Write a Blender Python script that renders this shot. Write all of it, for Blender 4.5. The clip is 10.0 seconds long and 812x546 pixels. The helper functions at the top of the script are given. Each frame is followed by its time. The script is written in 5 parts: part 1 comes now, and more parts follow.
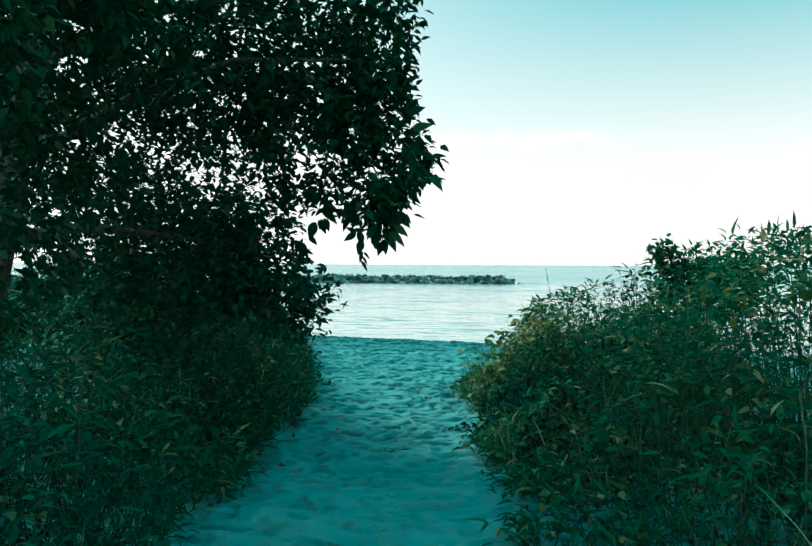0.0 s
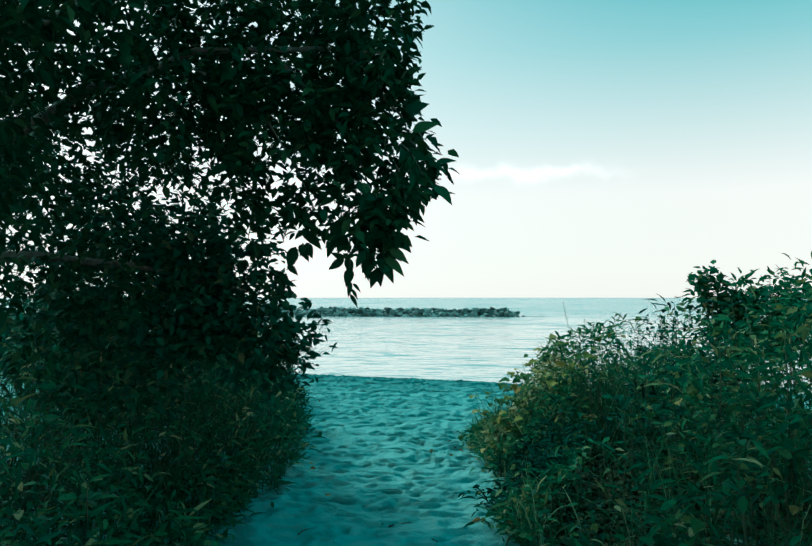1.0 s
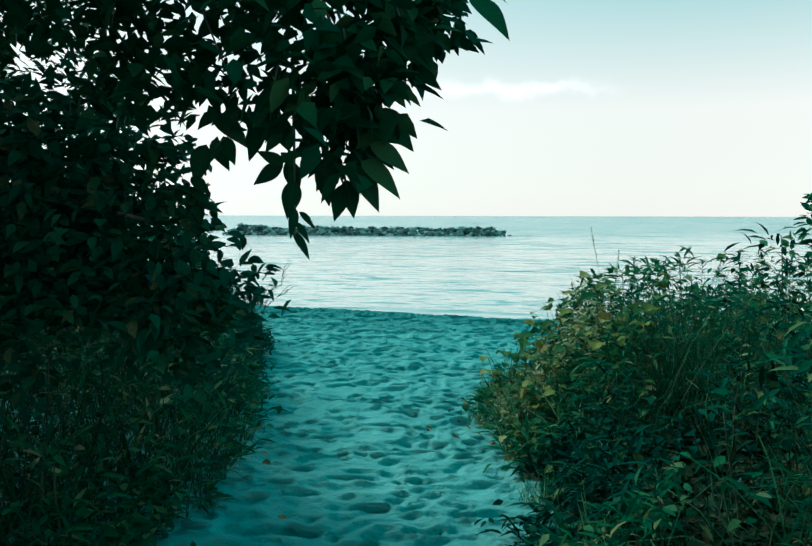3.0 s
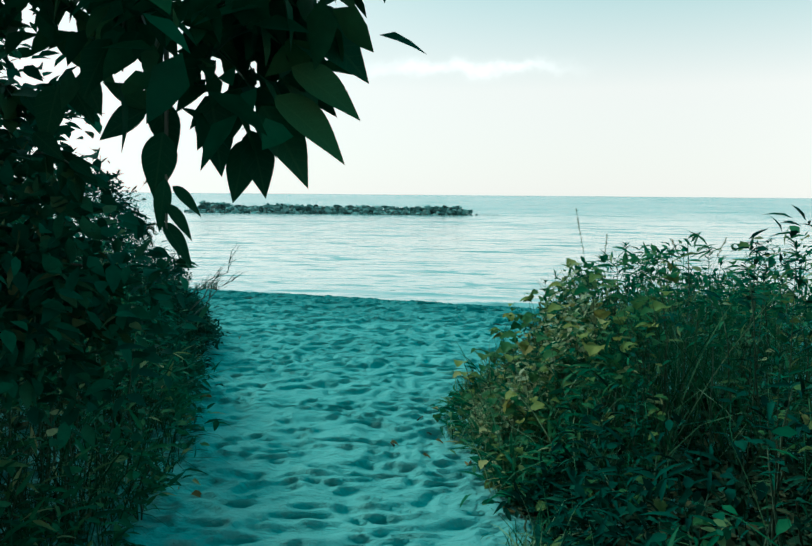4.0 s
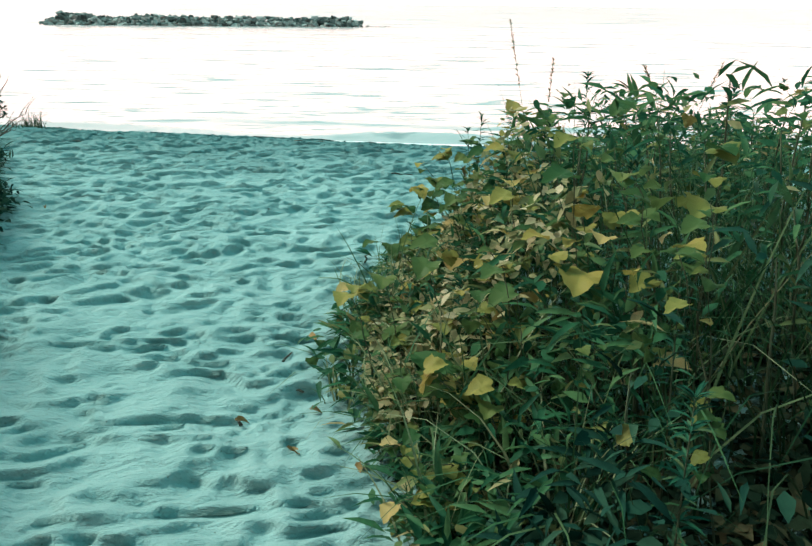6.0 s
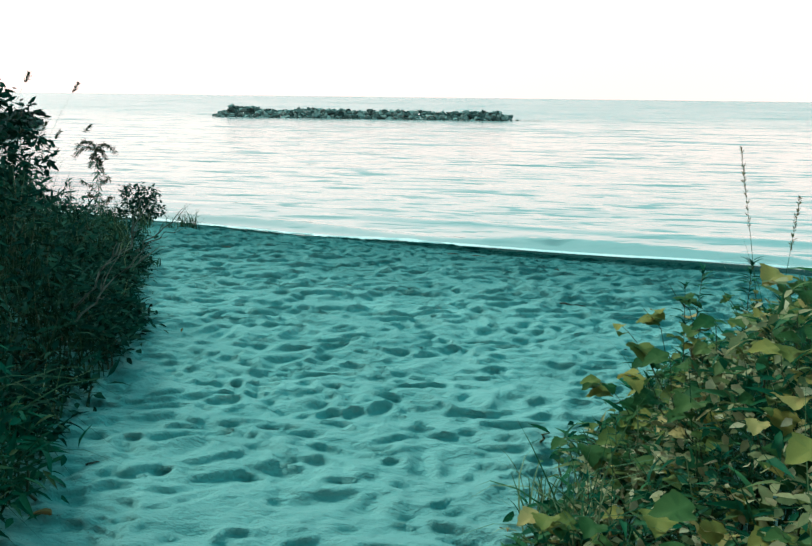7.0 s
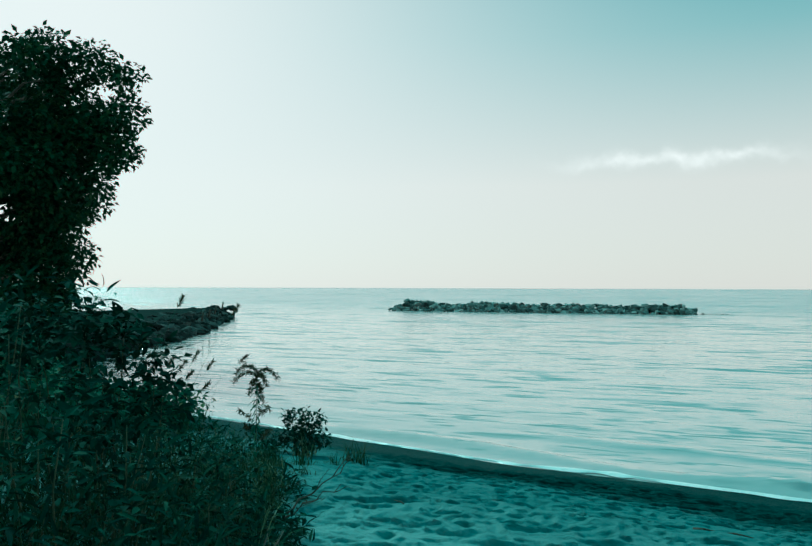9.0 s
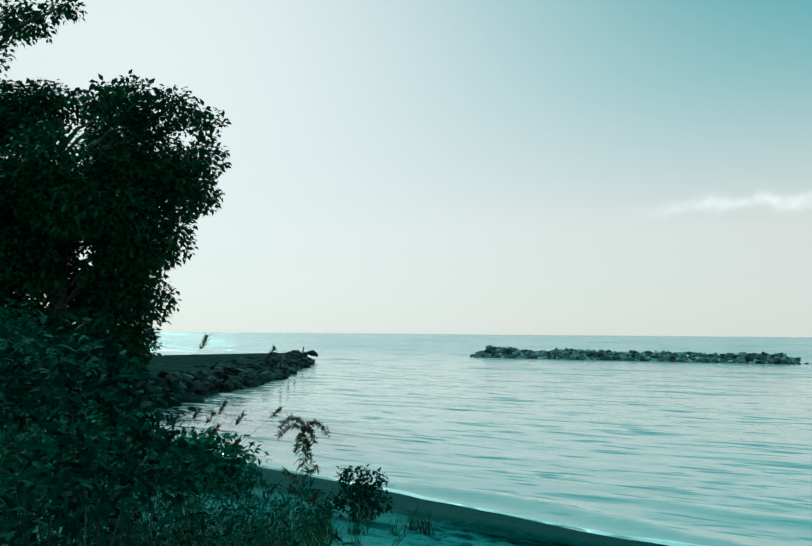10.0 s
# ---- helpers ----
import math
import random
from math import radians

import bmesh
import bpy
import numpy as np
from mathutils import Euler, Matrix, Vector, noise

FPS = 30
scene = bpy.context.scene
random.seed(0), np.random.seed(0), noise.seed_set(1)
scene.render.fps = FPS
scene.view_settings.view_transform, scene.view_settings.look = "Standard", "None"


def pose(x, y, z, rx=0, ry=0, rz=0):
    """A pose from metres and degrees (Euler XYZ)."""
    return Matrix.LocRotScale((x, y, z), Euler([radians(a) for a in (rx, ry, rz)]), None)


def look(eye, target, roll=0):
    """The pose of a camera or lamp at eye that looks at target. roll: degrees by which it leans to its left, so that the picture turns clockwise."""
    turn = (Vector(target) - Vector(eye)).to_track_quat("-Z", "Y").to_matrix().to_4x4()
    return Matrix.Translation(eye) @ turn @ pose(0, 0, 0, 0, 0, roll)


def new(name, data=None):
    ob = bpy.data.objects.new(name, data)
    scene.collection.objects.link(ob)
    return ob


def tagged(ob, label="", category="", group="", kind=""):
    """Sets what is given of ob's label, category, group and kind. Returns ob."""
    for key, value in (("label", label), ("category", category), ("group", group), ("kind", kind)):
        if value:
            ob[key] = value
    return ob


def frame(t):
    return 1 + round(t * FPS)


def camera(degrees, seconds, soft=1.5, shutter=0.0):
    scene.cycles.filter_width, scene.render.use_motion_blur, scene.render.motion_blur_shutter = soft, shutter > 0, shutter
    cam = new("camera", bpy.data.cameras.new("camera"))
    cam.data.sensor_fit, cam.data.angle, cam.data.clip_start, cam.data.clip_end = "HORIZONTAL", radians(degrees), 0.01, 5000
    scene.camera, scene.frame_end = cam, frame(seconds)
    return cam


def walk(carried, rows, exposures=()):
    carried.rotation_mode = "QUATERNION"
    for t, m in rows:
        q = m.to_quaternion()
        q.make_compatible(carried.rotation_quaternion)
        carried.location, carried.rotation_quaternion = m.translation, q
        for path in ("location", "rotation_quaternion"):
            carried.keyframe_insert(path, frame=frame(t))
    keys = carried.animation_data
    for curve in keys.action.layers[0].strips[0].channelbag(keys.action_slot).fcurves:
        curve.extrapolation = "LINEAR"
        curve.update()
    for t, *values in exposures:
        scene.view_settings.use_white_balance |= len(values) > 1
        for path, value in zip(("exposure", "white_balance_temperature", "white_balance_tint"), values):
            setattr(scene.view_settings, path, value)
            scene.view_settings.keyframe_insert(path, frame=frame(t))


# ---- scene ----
cam = camera(55.5, 10.0, 1.5)
PATH = [
    (0, (0.538, 0.783, 1.315), (0.389, 2.777, 1.293), 0.3),
    (0.5, (0.552, 1.243, 1.332), (0.412, 3.237, 1.366), 0.0),
    (1, (0.484, 1.691, 1.321), (0.327, 3.684, 1.384), 0.0),
    (1.5, (0.439, 2.104, 1.316), (0.258, 4.095, 1.364), 0.0),
    (2, (0.415, 2.524, 1.351), (0.24, 4.516, 1.334), -0.0),
    (2.5, (0.345, 2.966, 1.373), (0.189, 4.957, 1.277), 0.3),
    (2.7, (0.336, 3.162, 1.373), (0.192, 5.153, 1.25), 0.2),
    (3.8, (0.265, 4.008, 1.393), (0.23, 5.999, 1.208), 0.5),
    (4, (0.296, 4.173, 1.376), (0.269, 6.163, 1.173), 0.5),
    (4.5, (0.375, 4.627, 1.371), (0.352, 6.606, 1.081), 0.4),
    (5, (0.421, 5.079, 1.322), (0.416, 7.036, 0.899), 0.1),
    (5.2, (0.447, 5.252, 1.348), (0.473, 7.194, 0.873), -0.1),
    (6.3, (0.426, 6.183, 1.345), (0.698, 8.045, 0.667), 0.8),
    (6.5, (0.403, 6.329, 1.344), (0.606, 8.216, 0.715), 0.7),
    (6.6, (0.389, 6.414, 1.353), (0.545, 8.317, 0.767), 0.75),
    (6.8, (0.358, 6.605, 1.405), (0.371, 8.535, 0.886), 0.75),
    (7, (0.314, 6.797, 1.466), (0.199, 8.742, 1.021), 0.7),
    (7.5, (0.149, 7.198, 1.516), (-0.153, 9.156, 1.251), 0.0),
    (8, (0.033, 7.616, 1.55), (-0.383, 9.566, 1.398), 0.1),
    (8.5, (-0.092, 8.018, 1.604), (-0.573, 9.958, 1.552), 0.3),
    (9, (-0.163, 8.317, 1.68), (-0.716, 10.238, 1.718), 0.2),
    (9.5, (-0.239, 8.805, 1.65), (-0.885, 10.695, 1.759), -0.0),
    (10, (-0.336, 9.267, 1.644), (-1.089, 11.113, 1.8), 0.5),
]

# exposure and white balance of the film along the way: seconds, stops, kelvin, tint
EXPOSURES = [(0.0, 0.15, 4200, -58), (0.8, 0.03, 4200, -58), (2.5, 0.0, 4200, -58), (5.2, -0.04, 4200, -58), (6.3, 0.9, 6300, -11), (6.5, 0.86, 6250, -13), (7.0, 0.25, 5000, -40), (7.4, -0.1, 4200, -58), (8.0, -0.34, 4200, -58), (9.0, -0.36, 4150, -60), (10.0, -0.4, 4150, -60)]
walk(cam, [(t, look(eye, target, roll)) for t, eye, target, roll in PATH], EXPOSURES)

# ---- world and sun ----
SUN_AZIMUTH, SUN_HEIGHT = -60.0, 44.0
HAZE_AZIMUTH, HAZE_HEIGHT = -42.0, 18.0  # the brightest part of the haze, lower than the sun


def sky_world():
    w = bpy.data.worlds.new("evening_sky")
    w.use_nodes = True
    nt = w.node_tree
    nt.nodes.clear()
    N, L = nt.nodes.new, nt.links.new

    def math_node(op, a, b=None, clamp=False):
        n = N("ShaderNodeMath")
        n.operation, n.use_clamp = op, clamp
        for i, v in enumerate((a, b)):
            if v is None:
                continue
            if isinstance(v, (int, float)):
                n.inputs[i].default_value = v
            else:
                L(v, n.inputs[i])
        return n.outputs[0]

    def mix(kind, fac, a, b):
        n = N("ShaderNodeMix")
        n.data_type, n.blend_type = "RGBA", kind
        for i, v in ((0, fac), (6, a), (7, b)):
            if isinstance(v, (int, float)):
                n.inputs[i].default_value = v
            elif isinstance(v, tuple):
                n.inputs[i].default_value = (*v, 1)
            else:
                L(v, n.inputs[i])
        return n.outputs[2]

    co = N("ShaderNodeTexCoord")
    sep = N("ShaderNodeSeparateXYZ")
    L(co.outputs["Generated"], sep.inputs[0])
    x, y, z = sep.outputs
    # haze: white at the horizon, teal higher up
    ramp = N("ShaderNodeValToRGB")
    e = ramp.color_ramp.elements
    stops = ((0.0, HORIZON), (0.13, HORIZON), (0.305, SKY_LOW), (0.415, SKY_MID), (1.0, SKY_TOP))
    e[0].position, e[0].color = stops[0][0], (*stops[0][1], 1)
    e[1].position, e[1].color = stops[-1][0], (*stops[-1][1], 1)
    for p, c in stops[1:-1]:
        k = e.new(p)
        k.color = (*c, 1)
    L(math_node("MAXIMUM", z, 0.0), ramp.inputs[0])
    # glow round the low sun
    sun = Vector((math.sin(radians(HAZE_AZIMUTH)) * math.cos(radians(HAZE_HEIGHT)), math.cos(radians(HAZE_AZIMUTH)) * math.cos(radians(HAZE_HEIGHT)), math.sin(radians(HAZE_HEIGHT))))
    dot = N("ShaderNodeVectorMath")
    dot.operation = "DOT_PRODUCT"
    L(co.outputs["Generated"], dot.inputs[0])
    dot.inputs[1].default_value = sun
    glow = math_node("POWER", math_node("MAXIMUM", dot.outputs["Value"], 0.0), 6.0)
    hazed = mix("MIX", math_node("MULTIPLY", glow, 1.0, True), ramp.outputs[0], GLOW)
    # a faint wisp of cloud
    u = math_node("DIVIDE", x, math_node("MAXIMUM", y, 0.05))
    v = math_node("DIVIDE", z, math_node("MAXIMUM", y, 0.05))
    comb = N("ShaderNodeCombineXYZ")
    L(u, comb.inputs[0])
    L(v, comb.inputs[1])
    bend = N("ShaderNodeTexNoise")
    bend.inputs["Scale"].default_value = 16
    bend.inputs["Detail"].default_value = 5
    L(comb.outputs[0], bend.inputs["Vector"])
    vv = math_node("ADD", math_node("SUBTRACT", v, 0.160), math_node("MULTIPLY", math_node("SUBTRACT", bend.outputs[0], 0.5), 0.06))
    across = math_node("POWER", math_node("DIVIDE", vv, 0.008), 2.0)
    along = math_node("POWER", math_node("DIVIDE", math_node("SUBTRACT", u, 0.055), 0.125), 4.0)
    body = math_node("POWER", 2.718, math_node("MULTIPLY", math_node("ADD", across, along), -1.0))
    streak = N("ShaderNodeTexNoise")
    streak.inputs["Scale"].default_value = 45
    streak.inputs["Detail"].default_value = 6
    L(comb.outputs[0], streak.inputs["Vector"])
    wisp = math_node("MULTIPLY", body, math_node("MULTIPLY", streak.outputs[0], 1.5), True)
    clouded = mix("MIX", wisp, hazed, (2.05, 1.14, 1.15))
    # fill light: the unseen sky away from the haze is raised to brighten the shrubs
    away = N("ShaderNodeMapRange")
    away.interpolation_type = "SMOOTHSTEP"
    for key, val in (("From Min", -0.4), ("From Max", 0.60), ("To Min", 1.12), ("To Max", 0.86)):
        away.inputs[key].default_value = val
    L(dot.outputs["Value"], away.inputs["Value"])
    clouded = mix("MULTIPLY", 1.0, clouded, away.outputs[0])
    # the clear sky behind the haze
    sky = N("ShaderNodeTexSky")
    sky.sky_type, sky.sun_disc = "NISHITA", False
    sky.sun_elevation, sky.sun_rotation = radians(SUN_HEIGHT), radians(SUN_AZIMUTH)
    both = mix("ADD", 0.012, clouded, sky.outputs[0])
    bg = N("ShaderNodeBackground")
    bg.inputs[1].default_value = 1.0
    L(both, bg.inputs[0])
    out = N("ShaderNodeOutputWorld")
    L(bg.outputs[0], out.inputs[0])
    scene.world = w


HORIZON, SKY_LOW, SKY_MID, SKY_TOP = (1.60, 0.862, 0.847), (0.59, 0.57, 0.60), (0.155, 0.39, 0.45), (0.30, 0.58, 0.63)
GLOW = (1.9, 1.05, 1.06)
sky_world()
lamp = bpy.data.lights.new("sun", "SUN")
lamp.energy, lamp.angle, lamp.color = 2.75, radians(14), (1.0, 0.97, 0.92)
sun_ob = new("sun", lamp)
sun_ob.matrix_world = look((0, 0, 20), Vector((0, 0, 20)) - Vector((math.sin(radians(SUN_AZIMUTH)), math.cos(radians(SUN_AZIMUTH)), math.tan(radians(SUN_HEIGHT)))))


# ---- materials ----
def material(name):
    m = bpy.data.materials.new(name)
    m.use_nodes = True
    nt = m.node_tree
    return m, nt, nt.nodes["Principled BSDF"]


def ramp_node(nt, source, stops):
    r = nt.nodes.new("ShaderNodeValToRGB")
    e = r.color_ramp.elements
    e[0].position, e[0].color = stops[0][0], (*stops[0][1], 1)
    e[1].position, e[1].color = stops[-1][0], (*stops[-1][1], 1)
    for p, c in stops[1:-1]:
        e.new(p).color = (*c, 1)
    nt.links.new(source, r.inputs[0])
    return r.outputs[0]


def noise_node(nt, scale, detail=4, rough=0.55, stretch=None, coords="Object"):
    co = nt.nodes.new("ShaderNodeTexCoord")
    n = nt.nodes.new("ShaderNodeTexNoise")
    n.inputs["Scale"].default_value, n.inputs["Detail"].default_value, n.inputs["Roughness"].default_value = scale, detail, rough
    src = co.outputs[coords]
    if stretch:
        mp = nt.nodes.new("ShaderNodeMapping")
        mp.inputs["Scale"].default_value = stretch
        nt.links.new(src, mp.inputs[0])
        src = mp.outputs[0]
    nt.links.new(src, n.inputs["Vector"])
    return n.outputs[0]


def bump_node(nt, height, strength, distance, normal=None):
    b = nt.nodes.new("ShaderNodeBump")
    b.inputs["Strength"].default_value, b.inputs["Distance"].default_value = strength, distance
    nt.links.new(height, b.inputs["Height"])
    if normal:
        nt.links.new(normal, b.inputs["Normal"])
    return b.outputs[0]


def mixed(nt, kind, fac, a, b):
    n = nt.nodes.new("ShaderNodeMix")
    n.data_type, n.blend_type = "RGBA", kind
    for i, v in ((0, fac), (6, a), (7, b)):
        if isinstance(v, (int, float)):
            n.inputs[i].default_value = v
        elif isinstance(v, tuple):
            n.inputs[i].default_value = (*v, 1)
        else:
            nt.links.new(v, n.inputs[i])
    return n.outputs[2]


def leaf_material(name, stops, translucency=0.3, rough=0.5, per_object=False):
    m, nt, p = material(name)
    if per_object:
        rnd = nt.nodes.new("ShaderNodeObjectInfo").outputs["Random"]
    else:
        rnd = nt.nodes.new("ShaderNodeNewGeometry").outputs["Random Per Island"]
    col = ramp_node(nt, rnd, stops)
    blotch = noise_node(nt, 60, 3)
    col = mixed(nt, "MULTIPLY", 0.5, col, ramp_node(nt, blotch, ((0.3, (0.6, 0.6, 0.55)), (0.7, (1.15, 1.15, 1.0)))))
    if per_object:
        co = nt.nodes.new("ShaderNodeTexCoord")
        sep = nt.nodes.new("ShaderNodeSeparateXYZ")
        nt.links.new(co.outputs["Object"], sep.inputs[0])

        def calc(op, a, b=None):
            n = nt.nodes.new("ShaderNodeMath")
            n.operation = op
            for i, v in enumerate((a, b)):
                if isinstance(v, (int, float)):
                    n.inputs[i].default_value = v
                elif v is not None:
                    nt.links.new(v, n.inputs[i])
            return n.outputs[0]

        ax = calc("ABSOLUTE", sep.outputs[0])
        ribs = calc("ABSOLUTE", calc("SINE", calc("MULTIPLY", calc("SUBTRACT", sep.outputs[1], calc("MULTIPLY", ax, 0.8)), 24.0)))
        vein = calc("MAXIMUM", calc("LESS_THAN", ax, 0.014), calc("LESS_THAN", ribs, 0.13))
        col = mixed(nt, "MIX", calc("MULTIPLY", vein, 0.10), col, (0.12, 0.15, 0.06))
    nt.links.new(col, p.inputs["Base Color"])
    p.inputs["Roughness"].default_value = rough
    p.inputs["Specular IOR Level"].default_value = 0.07
    t = nt.nodes.new("ShaderNodeBsdfTranslucent")
    nt.links.new(col, t.inputs[0])
    mx = nt.nodes.new("ShaderNodeMixShader")
    mx.inputs[0].default_value = translucency
    nt.links.new(p.outputs[0], mx.inputs[1])
    nt.links.new(t.outputs[0], mx.inputs[2])
    nt.links.new(mx.outputs[0], nt.nodes["Material Output"].inputs[0])
    return m


def sand_material():
    m, nt, p = material("dry_sand")
    big = noise_node(nt, 1.3, 5)
    fine = noise_node(nt, 420, 3, 0.7)
    col = ramp_node(nt, big, ((0.3, (0.228, 0.325, 0.315)), (0.7, (0.305, 0.41, 0.395))))
    col = mixed(nt, "MULTIPLY", 0.6, col, ramp_node(nt, fine, ((0.3, (0.7, 0.7, 0.7)), (0.7, (1.2, 1.2, 1.2)))))
    # scattered bits of shell, bark and pebble
    specks = nt.nodes.new("ShaderNodeTexVoronoi")
    specks.inputs["Scale"].default_value = 26
    co = nt.nodes.new("ShaderNodeTexCoord")
    nt.links.new(co.outputs["Object"], specks.inputs["Vector"])
    dark = ramp_node(nt, specks.outputs["Distance"], ((0.05, (0.25, 0.2, 0.15)), (0.10, (1, 1, 1))))
    col = mixed(nt, "MULTIPLY", 0.55, col, dark)
    # crest sand dimmed in its colour, standing in for lower exposure
    where = nt.nodes.new("ShaderNodeVectorMath")
    where.operation = "DOT_PRODUCT"
    where.inputs[1].default_value = (0.33, 1.0, 0.0)
    nt.links.new(co.outputs["Object"], where.inputs[0])
    crest_dim = nt.nodes.new("ShaderNodeMapRange")
    crest_dim.inputs["From Min"].default_value, crest_dim.inputs["From Max"].default_value = 12.2, 14.2
    nt.links.new(where.outputs["Value"], crest_dim.inputs["Value"])
    col = mixed(nt, "MIX", crest_dim.outputs[0], col, mixed(nt, "MULTIPLY", 1.0, col, (0.44, 0.54, 0.55)))
    # wet, darker sand along the waterline
    sep = nt.nodes.new("ShaderNodeSeparateXYZ")
    nt.links.new(co.outputs["Object"], sep.inputs[0])
    wob = nt.nodes.new("ShaderNodeMath")
    wob.operation = "MULTIPLY_ADD"
    wob.inputs[1].default_value, wob.inputs[2].default_value = 0.14, -0.07
    nt.links.new(noise_node(nt, 0.9, 3), wob.inputs[0])
    h = nt.nodes.new("ShaderNodeMath")
    h.operation = "ADD"
    nt.links.new(sep.outputs[2], h.inputs[0])
    nt.links.new(wob.outputs[0], h.inputs[1])
    wet = nt.nodes.new("ShaderNodeMapRange")
    wet.inputs["From Min"].default_value, wet.inputs["From Max"].default_value = -0.12, -0.26
    nt.links.new(h.outputs[0], wet.inputs["Value"])
    col = mixed(nt, "MIX", wet.outputs[0], col, mixed(nt, "MULTIPLY", 1.0, col, (0.14, 0.22, 0.21)))
    nt.links.new(col, p.inputs["Base Color"])
    ro = nt.nodes.new("ShaderNodeMapRange")
    ro.inputs["To Min"].default_value, ro.inputs["To Max"].default_value = 0.95, 0.85
    nt.links.new(wet.outputs[0], ro.inputs["Value"])
    nt.links.new(ro.outputs[0], p.inputs["Roughness"])
    p.inputs["Specular IOR Level"].default_value = 0.05
    b = bump_node(nt, noise_node(nt, 1.0, 5, 0.62, (15, 34, 15)), 1.0, 0.028)
    b = bump_node(nt, fine, 0.35, 0.002, b)
    nt.links.new(b, p.inputs["Normal"])
    return m


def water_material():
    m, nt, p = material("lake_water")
    # base colour raised to stand in for bright sky reflected off the ripples
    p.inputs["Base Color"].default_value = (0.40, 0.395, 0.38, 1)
    p.inputs["Roughness"].default_value = 0.2
    p.inputs["IOR"].default_value = 1.9
    geo = nt.nodes.new("ShaderNodeNewGeometry")
    total = geo.outputs["Normal"]

    def vec(op, a, b):
        n = nt.nodes.new("ShaderNodeVectorMath")
        n.operation = op
        for i, v in enumerate((a, b)):
            if v is None:
                continue
            if isinstance(v, tuple):
                n.inputs[i].default_value = v
            else:
                nt.links.new(v, n.inputs[i])
        return n.outputs[0]

    # calm in the lee of the breakwater, rougher out on the open lake
    where = nt.nodes.new("ShaderNodeTexCoord")
    sep = nt.nodes.new("ShaderNodeSeparateXYZ")
    nt.links.new(where.outputs["Object"], sep.inputs[0])

    def ranged(lo, hi, a=28.0, b=115.0):
        n = nt.nodes.new("ShaderNodeMapRange")
        for k, v in (("From Min", a), ("From Max", b), ("To Min", lo), ("To Max", hi)):
            n.inputs[k].default_value = v
        nt.links.new(sep.outputs[1], n.inputs["Value"])
        return n.outputs[0]

    nt.links.new(ranged(0.05, 0.20), p.inputs["Roughness"])
    # slopes of the wavelets, at five sizes, longest along the crests
    sum_slope = None
    for stretch, detail, slope, steep in (((0.12, 0.45, 1), 3, (0.015, 0.018, 0), 0), ((0.45, 1.5, 1), 3, (0.02, 0.03, 0), 0.25), ((1.2, 4.2, 1), 4, (0.04, 0.08, 0), 0.7),
                                          ((2.2, 8.5, 1), 4, (0.08, 0.18, 0), 1.0), ((2.4, 15.0, 1), 2, (0.10, 0.24, 0), 0)):
        mp = nt.nodes.new("ShaderNodeMapping")
        mp.inputs["Scale"].default_value, mp.inputs["Rotation"].default_value = stretch, (0, 0, radians(6))
        nt.links.new(where.outputs["Object"], mp.inputs[0])
        n = nt.nodes.new("ShaderNodeTexNoise")
        n.inputs["Scale"].default_value, n.inputs["Detail"].default_value = 1.0, detail
        nt.links.new(mp.outputs[0], n.inputs["Vector"])
        one = vec("MULTIPLY", vec("SUBTRACT", n.outputs["Color"], (0.5, 0.5, 0.5)), slope)
        sum_slope = one if sum_slope is None else vec("ADD", sum_slope, one)
        # the steep fronts of the wavelets, thin and far apart
        if steep:
            front = vec("MAXIMUM", vec("SUBTRACT", n.outputs["Color"], (0.605, 0.605, 0.605)), (0.0, 0.0, 0.0))
            sum_slope = vec("ADD", sum_slope, vec("MULTIPLY", front, (0.0, -steep, 0.0)))
    # wind wavelets whose length grows with the distance from the beach
    def calc(op, a, b):
        n = nt.nodes.new("ShaderNodeMath")
        n.operation = op
        for i, v in enumerate((a, b)):
            if isinstance(v, (int, float)):
                n.inputs[i].default_value = v
            else:
                nt.links.new(v, n.inputs[i])
        return n.outputs[0]

    off = calc("MAXIMUM", calc("ADD", calc("SUBTRACT", sep.outputs[1], 6.0), calc("MULTIPLY", sep.outputs[0], 0.1)), 2.0)
    for crests, length, front_slope in ((32.0, 7.0, 1.2), (52.0, 11.0, 4.4), (84.0, 16.0, 5.2)):
        grow = nt.nodes.new("ShaderNodeCombineXYZ")
        nt.links.new(calc("MULTIPLY", calc("DIVIDE", sep.outputs[0], off), length), grow.inputs[0])
        nt.links.new(calc("MULTIPLY", calc("LOGARITHM", off, 2.718), crests), grow.inputs[1])
        n = nt.nodes.new("ShaderNodeTexNoise")
        n.inputs["Scale"].default_value, n.inputs["Detail"].default_value, n.inputs["Distortion"].default_value = 1.0, 1.0, 0.5
        nt.links.new(grow.outputs[0], n.inputs["Vector"])
        front = vec("MAXIMUM", vec("SUBTRACT", n.outputs["Color"], (0.62, 0.62, 0.62)), (0.0, 0.0, 0.0))
        sum_slope = vec("ADD", sum_slope, vec("MULTIPLY", front, (0.0, -front_slope, 0.0)))
    sc = nt.nodes.new("ShaderNodeVectorMath")
    sc.operation = "SCALE"
    nt.links.new(sum_slope, sc.inputs[0])
    nt.links.new(ranged(0.62, 1.05), sc.inputs["Scale"])
    tilt = nt.nodes.new("ShaderNodeCombineXYZ")
    nt.links.new(ranged(0.010, -0.040), tilt.inputs[1])
    total = vec("ADD", total, vec("ADD", sc.outputs[0], tilt.outputs[0]))
    nt.links.new(vec("NORMALIZE", total, None), p.inputs["Normal"])
    return m


